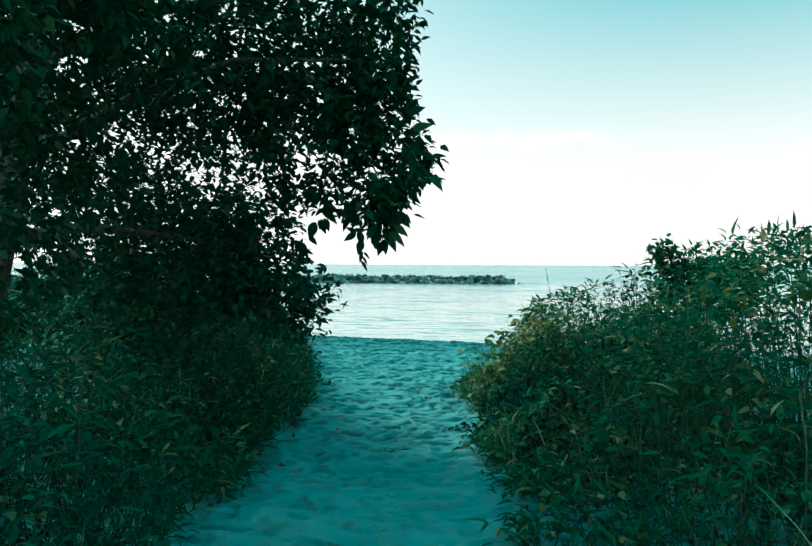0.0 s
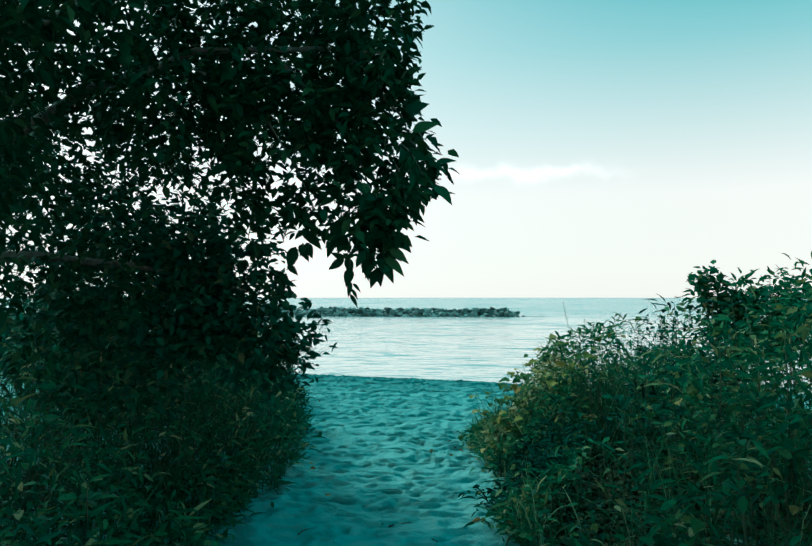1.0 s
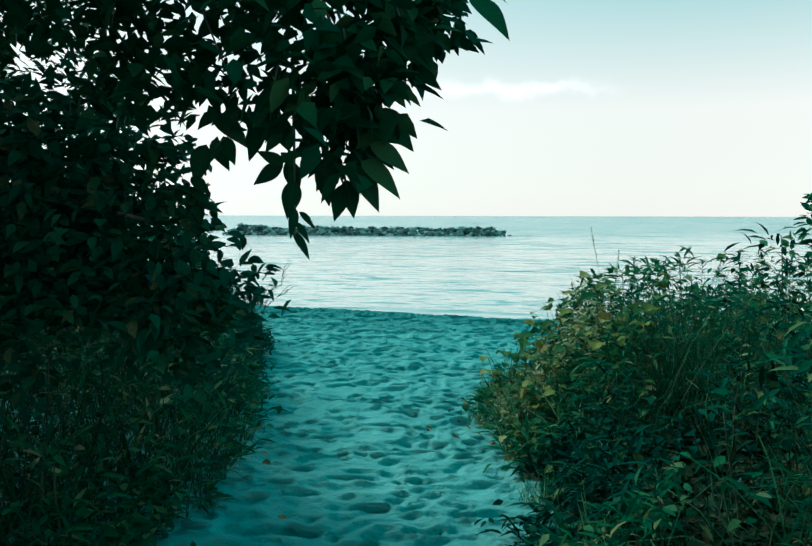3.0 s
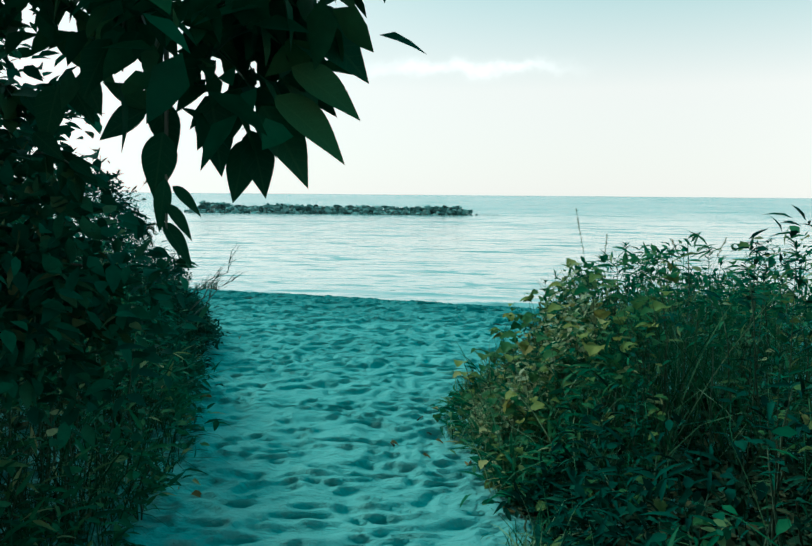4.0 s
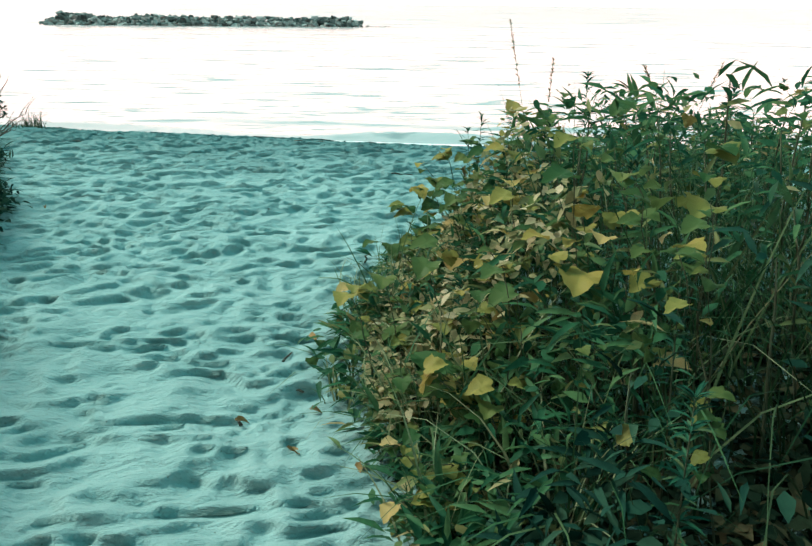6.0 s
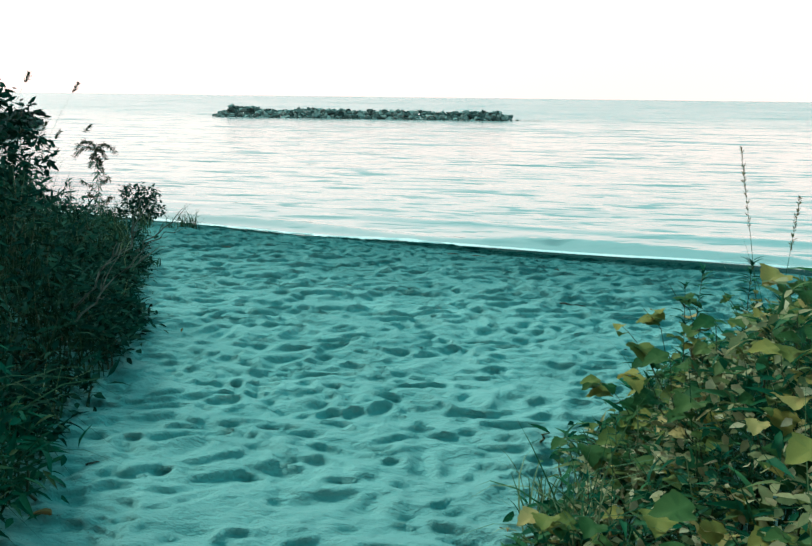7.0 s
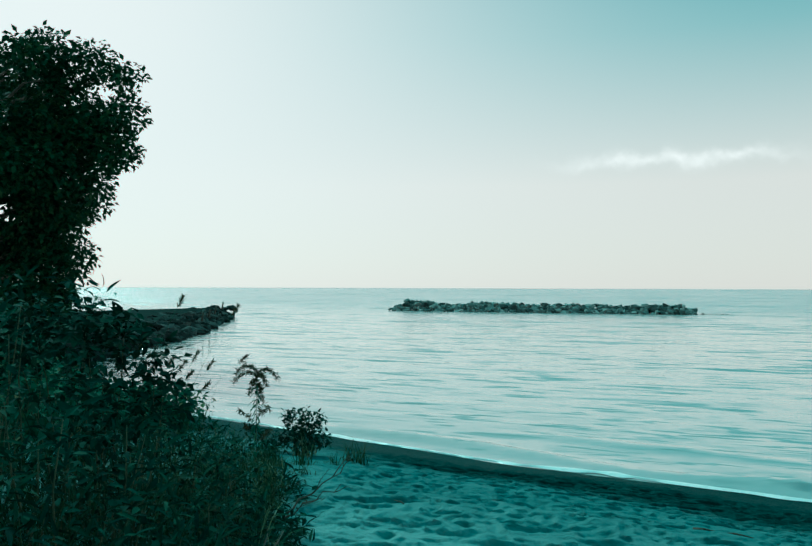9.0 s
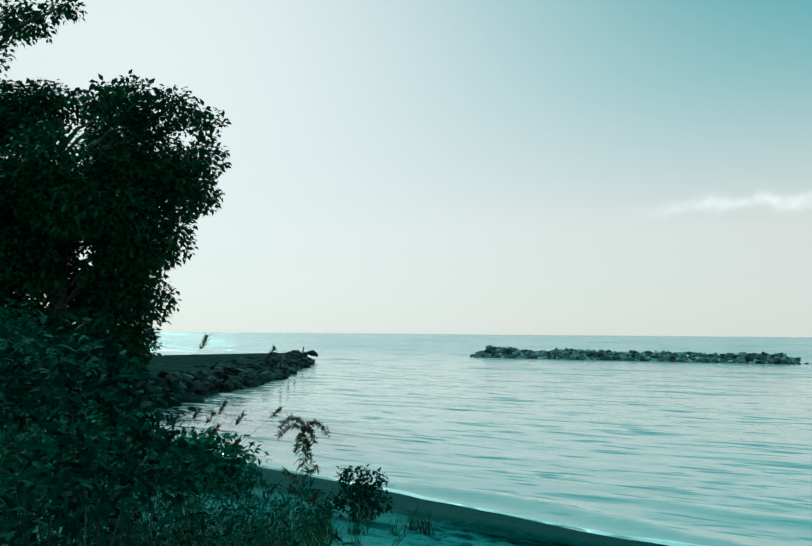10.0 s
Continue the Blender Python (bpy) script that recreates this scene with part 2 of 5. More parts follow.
def rock_material(name, dark, mid, light):
    m, nt, p = material(name)
    rnd = nt.nodes.new("ShaderNodeObjectInfo").outputs["Random"]
    col = ramp_node(nt, rnd, ((0.0, dark), (0.5, mid), (1.0, light)))
    col = mixed(nt, "MULTIPLY", 0.8, col, ramp_node(nt, noise_node(nt, 3.5, 6, 0.65), ((0.3, (0.45, 0.45, 0.42)), (0.7, (1.25, 1.25, 1.2)))))
    nt.links.new(col, p.inputs["Base Color"])
    p.inputs["Roughness"].default_value = 0.9
    p.inputs["Specular IOR Level"].default_value = 0.04
    nt.links.new(bump_node(nt, noise_node(nt, 9, 6, 0.65), 0.8, 0.06), p.inputs["Normal"])
    return m


def bark_material(name, a, b, scale=30):
    m, nt, p = material(name)
    col = ramp_node(nt, noise_node(nt, scale, 5, 0.6, (1, 1, 0.25)), ((0.3, a), (0.7, b)))
    nt.links.new(col, p.inputs["Base Color"])
    p.inputs["Roughness"].default_value = 0.9
    nt.links.new(bump_node(nt, noise_node(nt, scale * 1.6, 4, 0.6, (1, 1, 0.25)), 0.8, 0.006), p.inputs["Normal"])
    return m


def foam_material():
    m, nt, p = material("foam")
    col = ramp_node(nt, noise_node(nt, 7, 5, 0.65), ((0.25, (0.62, 0.58, 0.56)), (0.5, (0.86, 0.80, 0.78))))
    nt.links.new(col, p.inputs["Base Color"])
    p.inputs["Roughness"].default_value = 0.3
    p.inputs["Specular IOR Level"].default_value = 0.9
    nt.links.new(bump_node(nt, noise_node(nt, 45, 3), 0.6, 0.01), p.inputs["Normal"])
    return m


def concrete_material():
    m, nt, p = material("weathered_concrete")
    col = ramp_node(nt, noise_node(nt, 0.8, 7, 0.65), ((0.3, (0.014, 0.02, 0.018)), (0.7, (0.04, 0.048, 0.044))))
    nt.links.new(col, p.inputs["Base Color"])
    p.inputs["Roughness"].default_value = 0.95
    p.inputs["Specular IOR Level"].default_value = 0.0
    nt.links.new(bump_node(nt, noise_node(nt, 14, 5), 0.5, 0.02), p.inputs["Normal"])
    return m


SAND, WATER, FOAM, CONCRETE = sand_material(), water_material(), foam_material(), concrete_material()
ROCK = rock_material("armour_stone", (0.045, 0.052, 0.05), (0.14, 0.16, 0.155), (0.38, 0.40, 0.385))
# a darker copy of the breakwater's stone, for the jetty
DARK_ROCK = rock_material("dark_armour_stone", (0.015, 0.02, 0.018), (0.035, 0.042, 0.04), (0.10, 0.11, 0.105))
BARK = bark_material("grey_brown_bark", (0.06, 0.05, 0.04), (0.16, 0.13, 0.10))
STEM = bark_material("green_brown_stem", (0.04, 0.048, 0.022), (0.09, 0.088, 0.045), 60)
DEADWOOD = bark_material("weathered_deadwood", (0.06, 0.055, 0.045), (0.16, 0.14, 0.12), 40)
DARKWOOD = bark_material("dark_twig", (0.03, 0.025, 0.02), (0.09, 0.07, 0.05), 60)
TREE_LEAF = leaf_material("tree_leaf", ((0.0, (0.012, 0.036, 0.018)), (0.6, (0.022, 0.056, 0.027)), (1.0, (0.05, 0.08, 0.03))), 0.15, 0.6)
TREE_LEAF_SINGLE = leaf_material("tree_leaf_single", ((0.0, (0.012, 0.036, 0.018)), (0.6, (0.022, 0.056, 0.027)), (1.0, (0.05, 0.08, 0.03))), 0.12, 0.6, True)
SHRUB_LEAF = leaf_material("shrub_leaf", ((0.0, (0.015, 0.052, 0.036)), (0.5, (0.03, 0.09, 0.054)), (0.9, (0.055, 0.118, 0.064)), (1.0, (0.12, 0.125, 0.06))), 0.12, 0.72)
# a darker copy of the shrub leaf, with shade put into its colour
SHADED_SHRUB = leaf_material("shaded_shrub_leaf", ((0.0, (0.008, 0.026, 0.02)), (0.6, (0.016, 0.046, 0.032)), (1.0, (0.034, 0.064, 0.04))), 0.05, 0.85)
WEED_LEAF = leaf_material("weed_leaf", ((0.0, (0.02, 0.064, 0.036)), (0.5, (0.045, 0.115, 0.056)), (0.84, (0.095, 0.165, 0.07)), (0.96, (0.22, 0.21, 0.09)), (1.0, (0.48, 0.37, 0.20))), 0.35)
VINE_LEAF = leaf_material("vine_leaf", ((0.0, (0.05, 0.09, 0.03)), (0.55, (0.08, 0.125, 0.045)), (0.9, (0.18, 0.18, 0.06)), (1.0, (0.38, 0.26, 0.10))), 0.35)
VINE_LEAF_SINGLE = leaf_material("vine_leaf_single", ((0.0, (0.04, 0.085, 0.03)), (0.45, (0.10, 0.135, 0.045)), (0.75, (0.23, 0.21, 0.06)), (0.92, (0.38, 0.28, 0.08)), (1.0, (0.55, 0.36, 0.17))), 0.35, 0.5, True)
# grass darkened in its colour for the shaded stretches
GRASS_SHADED = leaf_material("shaded_grass_blade", ((0.0, (0.014, 0.038, 0.02)), (0.7, (0.032, 0.062, 0.03)), (0.96, (0.06, 0.08, 0.04)), (1.0, (0.15, 0.15, 0.09))), 0.1, 0.7)
GRASS = leaf_material("grass_blade", ((0.0, (0.025, 0.065, 0.03)), (0.65, (0.06, 0.115, 0.052)), (0.9, (0.15, 0.18, 0.09)), (1.0, (0.40, 0.38, 0.24))), 0.25)
PALE_DRY = leaf_material("bleached_foliage", ((0.0, (0.13, 0.15, 0.07)), (0.35, (0.30, 0.27, 0.14)), (0.75, (0.50, 0.40, 0.24)), (1.0, (0.66, 0.52, 0.36))), 0.45, 0.7)
SHADE_LITTER = leaf_material("shade_litter", ((0.0, (0.012, 0.022, 0.014)), (0.6, (0.03, 0.04, 0.022)), (1.0, (0.09, 0.065, 0.035))), 0.0, 0.8)
SEED = leaf_material("dry_seed_head", ((0.0, (0.12, 0.09, 0.04)), (1.0, (0.28, 0.22, 0.11))), 0.2)
DARK_SEED = leaf_material("dark_seed_head", ((0.0, (0.025, 0.032, 0.018)), (0.8, (0.06, 0.058, 0.03)), (1.0, (0.13, 0.10, 0.05))), 0.2)
DRY_LEAF = leaf_material("dry_leaf", ((0.0, (0.20, 0.11, 0.05)), (1.0, (0.34, 0.20, 0.09))), 0.2, 0.7, True)

# ---- mesh helpers ----
rng = np.random.default_rng(11)


def part(name, data, mat, parent=None, label="", kind=""):
    """Links a bmesh or mesh as one object, under parent if one is given."""
    if isinstance(data, bmesh.types.BMesh):
        me = bpy.data.meshes.new(name)
        data.to_mesh(me)
        data.free()
        data = me
    if mat and not data.materials:
        data.materials.append(mat)
    ob = new(name, data)
    if parent:
        ob.parent = parent
    return tagged(ob, label, kind=kind)


def thing(name, place, label, category, group="", kind=""):
    e = new(name)
    e.location = place
    return tagged(e, label, category, group, kind)


def mesh_arrays(name, co, faces, smooth=True):
    """A mesh from an array of places and an array of faces that all have the same number of corners."""
    me = bpy.data.meshes.new(name)
    me.vertices.add(len(co))
    me.vertices.foreach_set("co", np.ascontiguousarray(co, dtype=np.float32).ravel())
    k = faces.shape[1]
    me.loops.add(faces.size)
    me.loops.foreach_set("vertex_index", np.ascontiguousarray(faces, dtype=np.int32).ravel())
    me.polygons.add(len(faces))
    me.polygons.foreach_set("loop_start", np.arange(0, faces.size, k, dtype=np.int32))
    me.polygons.foreach_set("use_smooth", np.full(len(faces), smooth))
    me.update(calc_edges=True)
    me.validate()
    return me


def ovate_leaf(width=0.56, droop=0.12, fold=0.10, rows=4, taper=0.25):
    """A pointed leaf one unit long along y, folded at the midrib and drooping at the tip."""
    co = [(0, 0, 0)]
    for k in range(1, rows):
        y = k / rows
        w = width * 0.5 * math.sin(math.pi * y ** 0.78) ** 0.85 * (1 - taper * y * y)
        z = -droop * y * y
        co += [(-w, y, z + fold * 2 * w), (0, y, z), (w, y, z + fold * 2 * w)]
    co.append((0, 1, -droop))
    f = [(0, 2, 1), (0, 3, 2)]
    for k in range(rows - 2):
        a = 1 + 3 * k
        f += [(a, a + 1, a + 4), (a, a + 4, a + 3), (a + 1, a + 2, a + 5), (a + 1, a + 5, a + 4)]
    a, tip = 1 + 3 * (rows - 2), 1 + 3 * (rows - 1)
    f += [(a, a + 1, tip), (a + 1, a + 2, tip)]
    return np.array(co, float), np.array(f)


def lobed_leaf():
    """A broad three-lobed vine leaf one unit long along y, its rim toothed, the blade cupped and puckered."""
    rim = ((0.0, 0.05), (0.13, -0.06), (0.30, -0.02), (0.44, 0.12), (0.47, 0.26), (0.56, 0.40), (0.42, 0.48), (0.40, 0.60), (0.32, 0.66), (0.24, 0.80), (0.11, 0.86), (0.0, 1.0))
    pts = [(x, y) for x, y in rim] + [(-x, y) for x, y in rim[-2:0:-1]]

    def bent(x, y):
        return x, y, 0.30 * abs(x) ** 1.3 - 0.45 * (y - 0.35) ** 2 + 0.05 * math.sin(11 * x + 7 * y)

    n = len(pts)
    co = [bent(0, 0.36)] + [bent(0.55 * x, 0.36 + 0.55 * (y - 0.36)) for x, y in pts] + [bent(x, y) for x, y in pts]
    f = [(0, 1 + i, 1 + (i + 1) % n) for i in range(n)]
    for i in range(n):
        j = (i + 1) % n
        f += [(1 + i, 1 + n + i, 1 + n + j), (1 + i, 1 + n + j, 1 + j)]
    return np.array(co, float), np.array(f)


def narrow_leaf():
    return ovate_leaf(0.2, 0.35, 0.3, 3)


def blade(seg=5, bend=0.5):
    """A grass blade one unit long that arches over."""
    co, f = [], []
    for i in range(seg + 1):
        t = i / seg
        a = bend * 2.2 * t
        y, z = math.sin(a) / max(bend * 2.2, 1e-3), (1 - math.cos(a)) / max(bend * 2.2, 1e-3)
        w = 0.5 * (1 - t) ** 0.6 + 0.02
        co += [(-w, z, y), (w, z, y)]
    for i in range(seg):
        a = 2 * i
        f += [(a, a + 1, a + 3), (a, a + 3, a + 2)]
    return np.array(co, float), np.array(f)


def frames_from(d, n):
    """Turns for leaves whose tips point along d and whose upper sides face n."""
    y = d / np.linalg.norm(d, axis=1, keepdims=True)
    z = n - y * np.sum(n * y, axis=1, keepdims=True)
    z /= np.maximum(np.linalg.norm(z, axis=1, keepdims=True), 1e-6)
    x = np.cross(y, z)
    return np.stack([x, y, z], axis=2)


def scattered(name, template, places, turns, sizes):
    """Many copies of a small template as one mesh. sizes: (n,) or (n, 3)."""
    co, f = template
    sizes = np.asarray(sizes, float)
    if sizes.ndim == 1:
        sizes = np.repeat(sizes[:, None], 3, 1)
    v = np.einsum("nij,nkj->nki", turns, co[None] * sizes[:, None, :]) + places[:, None, :]
    faces = (f[None] + (np.arange(len(places)) * len(co))[:, None, None]).reshape(-1, f.shape[1])
    return mesh_arrays(name, v.reshape(-1, 3), faces)


def unit(n):
    v = rng.normal(size=(n, 3))
    return v / np.linalg.norm(v, axis=1, keepdims=True)


def tube(bm, pts, radii, sides=6):
    """A tapered round bar through the points."""
    rings = []
    pts = [Vector(p) for p in pts]
    for i, p in enumerate(pts):
        d = (pts[min(i + 1, len(pts) - 1)] - pts[max(i - 1, 0)]).normalized()
        a = d.orthogonal().normalized()
        b = d.cross(a)
        rings.append([bm.verts.new(p + radii[i] * (math.cos(2 * math.pi * k / sides) * a + math.sin(2 * math.pi * k / sides) * b)) for k in range(sides)])
    for r, s in zip(rings, rings[1:]):
        # the nearest corner first, so that the bar does not twist
        k0 = min(range(sides), key=lambda k: (s[k].co - r[0].co).length)
        for k in range(sides):
            f = bm.faces.new((r[k], r[(k + 1) % sides], s[(k0 + k + 1) % sides], s[(k0 + k) % sides]))
            f.smooth = True
    bm.faces.new(rings[0][::-1])
    bm.faces.new(rings[-1])


def arc(a, b, lift=0.0, n=6, wobble=0.0):
    """Points from a to b on a bow that is lifted in the middle."""
    a, b = Vector(a), Vector(b)
    out = []
    for i in range(n + 1):
        t = i / n
        w = Vector(rng.normal(size=3)) * wobble if 0 < i < n else Vector()
        out.append(a.lerp(b, t) + Vector((0, 0, lift * 4 * t * (1 - t))) + w)
    return out


# ---- the lie of the land ----
SEA = -0.78


def value_noise(x, y, scale, seed):
    """Smooth noise between -1 and 1 over the plan."""
    r = np.random.default_rng(seed)
    t = r.uniform(-1, 1, (64, 64))
    u, v = x / scale, y / scale
    i, j = np.floor(u).astype(int), np.floor(v).astype(int)
    fu, fv = u - i, v - j
    fu, fv = fu * fu * (3 - 2 * fu), fv * fv * (3 - 2 * fv)
    g = lambda a, b: t[a % 64, b % 64]
    return (g(i, j) * (1 - fu) + g(i + 1, j) * fu) * (1 - fv) + (g(i, j + 1) * (1 - fu) + g(i + 1, j + 1) * fu) * fv


LEFT_Y = (-5, 3, 5.7, 6.6, 8.0, 9.5, 10.3, 11.2, 12.3, 13.0, 13.5, 14.7, 15.8, 17.0, 19.0)
LEFT_X = (-0.95, -0.92, -0.94, -0.92, -1.10, -1.45, -1.63, -1.80, -2.22, -2.42, -2.65, -3.3, -3.9, -5.0, -7.4)
RIGHT_Y = (-5, 3, 4.5, 6.3, 7.2, 8.2, 9.0, 9.8, 10.6, 11.2, 12.0)
RIGHT_X = (1.05, 1.0, 0.95, 0.86, 0.76, 0.62, 0.64, 0.97, 1.4, 2.2, 3.9)


def left_edge(y):
    return np.interp(y, LEFT_Y, LEFT_X)


def right_edge(y):
    return np.interp(y, RIGHT_Y, RIGHT_X)


def land(x, y):
    """Height of the ground: a trodden path, a flat beach, its crest and the slope into the lake."""
    x, y = np.asarray(x, float), np.asarray(y, float)
    lean = np.where(x < 0, 0.33, 0.24)
    s = y + lean * np.clip(x, -60, 60)
    s = s + 0.18 * value_noise(x, y, 1.9, 3)
    # the crest of the beach comes nearer on the right
    k = np.clip((x - 0.2) / 0.8, 0, 1)
    s = s + 0.18 * k * k * (3 - 2 * k) * np.clip((18.3 - s) / 3, 0, 1)
    point = np.clip((-16.5 - x) / 1.5, 0, 1)
    s = s - point * np.clip(9 - 0.25 * (-18 - x), 0, 9)
    z = np.interp(s, (-1e4, 13.9, 14.8, 18.6, 22, 60, 400), (0.0, 0.0, -0.10, SEA, -1.3, -4, -12))
    bank_l = np.clip((left_edge(y) - 0.15 - x) / 1.6, 0, 1) * np.clip((19 - y) / 3, 0, 1)
    bank_r = np.clip((x - right_edge(y) - 0.15) / 1.6, 0, 1) * np.clip((12.5 - y) / 2, 0, 1)
    z = z + 0.12 * (bank_l ** 2 * (3 - 2 * bank_l) + bank_r ** 2 * (3 - 2 * bank_r))
    return z


def ground_sheet():
    def lines(near, far0, far1, step):
        mid = np.arange(near[0], near[1] + 1e-6, step)
        out, d, a = [], step, near[1]
        while a < far1:
            d *= 1.22
            a += d
            out.append(a)
        back, d, a = [], step, near[0]
        while a > far0:
            d *= 1.22
            a -= d
            back.append(a)
        return np.concatenate([back[::-1], mid, out])

    xs = lines((-2.9, 3.0), -3000, 3000, 0.02)
    ys = lines((2.4, 17.2), -3000, 4500, 0.019)
    X, Y = np.meshgrid(xs, ys)
    Z = land(X, Y)
    r = np.random.default_rng(5)
    soft = 0.014 * value_noise(X, Y, 0.6, 7) + 0.006 * value_noise(X, Y, 0.27, 8) + 0.006 * value_noise(X, Y, 0.13, 9) + 0.006 * value_noise(X, Y, 0.07, 10)
    WX, WY = X + 0.10 * value_noise(X, Y, 0.24, 54), Y + 0.07 * value_noise(X, Y, 0.24, 55)
    ridged = lambda sx, sy, seed: 1 - 2 * np.abs(value_noise(WX * sx, WY * sy, 1.0, seed))
    soft = soft + 0.012 * ridged(2.6, 6.0, 51) + 0.019 * ridged(5.0, 12.0, 52) + 0.017 * ridged(9, 18, 53)
    # the fine relief fades out under the scrub, away from the path
    fade = np.clip((X + 4.2) / 1.2, 0, 1) * np.clip((4.6 - X) / 1.2, 0, 1) * np.clip((Y - 1.6) / 0.8, 0, 1) * np.clip((18.6 - Y) / 1.2, 0, 1)
    broad = 0.03 * value_noise(X, Y, 2.3, 7) * ((np.abs(X) < 30) & (Y > -12) & (Y < 16))
    Z = Z + (fade * soft + (1 - fade) * broad) * np.clip((18.4 - (Y + 0.33 * X)) / 1.6, 0.1, 1)
    # footprints: shallow hollows with pushed-up rims
    dents = np.zeros_like(Z)
    n = 2600
    px, py = r.uniform(-2.9, 3.3, n), r.uniform(2.0, 17.6, n)
    for k in range(n):
        a = r.normal(0, 0.45) if r.random() < 0.75 else r.uniform(0, math.pi)
        long, wide, deep = r.uniform(0.035, 0.07), r.uniform(0.017, 0.03), r.uniform(0.006, 0.017)
        if r.random() < 0.04:
            long, wide, deep = r.uniform(0.06, 0.10), r.uniform(0.03, 0.045), r.uniform(0.02, 0.04)
        i0, i1 = np.searchsorted(xs, (px[k] - 0.36, px[k] + 0.36))
        j0, j1 = np.searchsorted(ys, (py[k] - 0.36, py[k] + 0.36))
        dx, dy = X[j0:j1, i0:i1] - px[k], Y[j0:j1, i0:i1] - py[k]
        u, v = (dx * math.cos(a) + dy * math.sin(a)) / long, (-dx * math.sin(a) + dy * math.cos(a)) / wide
        q = u * u + v * v
        hollow = -deep * np.exp(-q ** 1.7) + 0.2 * deep * np.exp(-((np.sqrt(q) - 1.4) / 0.35) ** 2)
        old = dents[j0:j1, i0:i1]
        dents[j0:j1, i0:i1] = old * (1 - 0.85 * np.exp(-q)) + hollow
    s = Y + 0.33 * X
    Z += dents * np.clip((18.3 - s) / 1.6, 0.03, 1)
    # the crests lean away from the lake wind
    inner = np.clip((X + 3.0) / 0.5, 0, 1) * np.clip((3.4 - X) / 0.5, 0, 1) * np.clip((Y - 2.2) / 0.5, 0, 1) * np.clip((17.4 - Y) / 0.5, 0, 1)
    Y = Y - 1.0 * inner * np.clip(Z - land(X, Y), -0.08, 0.08)
    nx, ny = len(xs), len(ys)
    idx = np.arange(nx * ny).reshape(ny, nx)
    f = np.stack([idx[:-1, :-1], idx[:-1, 1:], idx[1:, 1:], idx[1:, :-1]], -1).reshape(-1, 4)
    me = mesh_arrays("ground", np.stack([X, Y, Z], -1).reshape(-1, 3), f)
    ob = part("ground", me, SAND)
    tagged(ob, "pale dry sand, trodden full of footprints, dark and wet at the waterline", "ground", kind="structure")
    return ob


def lake():
    def steps(a, b, first, grow):
        out, d = [a], first
        while out[-1] < b:
            out.append(out[-1] + d)
            d *= grow
        return np.array(out)

    ys = np.concatenate([steps(15.5, 45, 0.09, 1.003), steps(46, 4500, 0.7, 1.09)])
    half = np.concatenate([steps(0, 14, 0.3, 1.01), steps(15, 4500, 1.0, 1.17)])
    xs = np.concatenate([-half[:0:-1], half])
    X, Y = np.meshgrid(xs, ys)
    s = Y + np.where(X < 0, 0.33, 0.24) * np.clip(X, -60, 60)
    fade = np.clip((60 - Y) / 30, 0, 1)
    # small wind waves running in, one of them about to break on the sand
    Z = SEA + fade * (0.004 * np.sin(s * 3.3 + 2.0 * value_noise(X, Y, 3.1, 21)) + 0.006 * value_noise(X * 0.35, Y, 0.8, 22) + 0.005 * value_noise(X * 0.5, Y, 0.36, 23))
    Z += 0.15 * np.exp(-((s - 19.3 - 0.25 * value_noise(X, Y * 0, 2.7, 25)) / 0.19) ** 2) * np.clip(0.55 + 0.8 * value_noise(X, Y * 0, 2.3, 24), 0, 1)
    Z += 0.05 * np.exp(-((s - 20.9 - 0.3 * value_noise(X, Y * 0, 3.7, 26)) / 0.25) ** 2) * np.clip(0.5 + value_noise(X, Y * 0, 3.1, 27), 0, 1)
    nx, ny = len(xs), len(ys)
    idx = np.arange(nx * ny).reshape(ny, nx)
    f = np.stack([idx[:-1, :-1], idx[:-1, 1:], idx[1:, 1:], idx[1:, :-1]], -1).reshape(-1, 4)
    me = mesh_arrays("water", np.stack([X, Y, Z], -1).reshape(-1, 3), f)
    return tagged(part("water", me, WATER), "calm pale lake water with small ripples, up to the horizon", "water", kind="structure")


def foam_line():
    """The thin white edge where the last wave runs out on the sand."""
    xs = np.arange(-12, 9, 0.05)
    lean = np.where(xs < 0, 0.33, 0.24)
    mid = 18.62 - lean * xs + 0.16 * value_noise(xs, xs * 0, 1.7, 31) + 0.05 * value_noise(xs, xs * 0, 0.4, 32)
    w = 0.012 + 0.15 * np.clip(0.25 + value_noise(xs, xs * 0, 1.1, 33) + 0.5 * value_noise(xs, xs * 0, 0.3, 34), 0, 1.2)
    rows = []
    for k, up in ((-1.0, 0.0), (-0.4, 0.022), (0.4, 0.026), (1.0, 0.0)):
        y = mid + k * w
        rows.append(np.stack([xs, y, np.maximum(land(xs, y), SEA) + 0.012 + up], -1))
    co = np.stack(rows, 0)
    n = len(xs)
    idx = np.arange(4 * n).reshape(4, n)
    f = np.stack([idx[:-1, :-1], idx[:-1, 1:], idx[1:, 1:], idx[1:, :-1]], -1).reshape(-1, 4)
    me = mesh_arrays("foam", co.reshape(-1, 3), f)
    return tagged(part("foam", me, FOAM), "thin white line of foam along the waterline", "foam", kind="stuff")


ground = ground_sheet()
water = lake()
foam = foam_line()


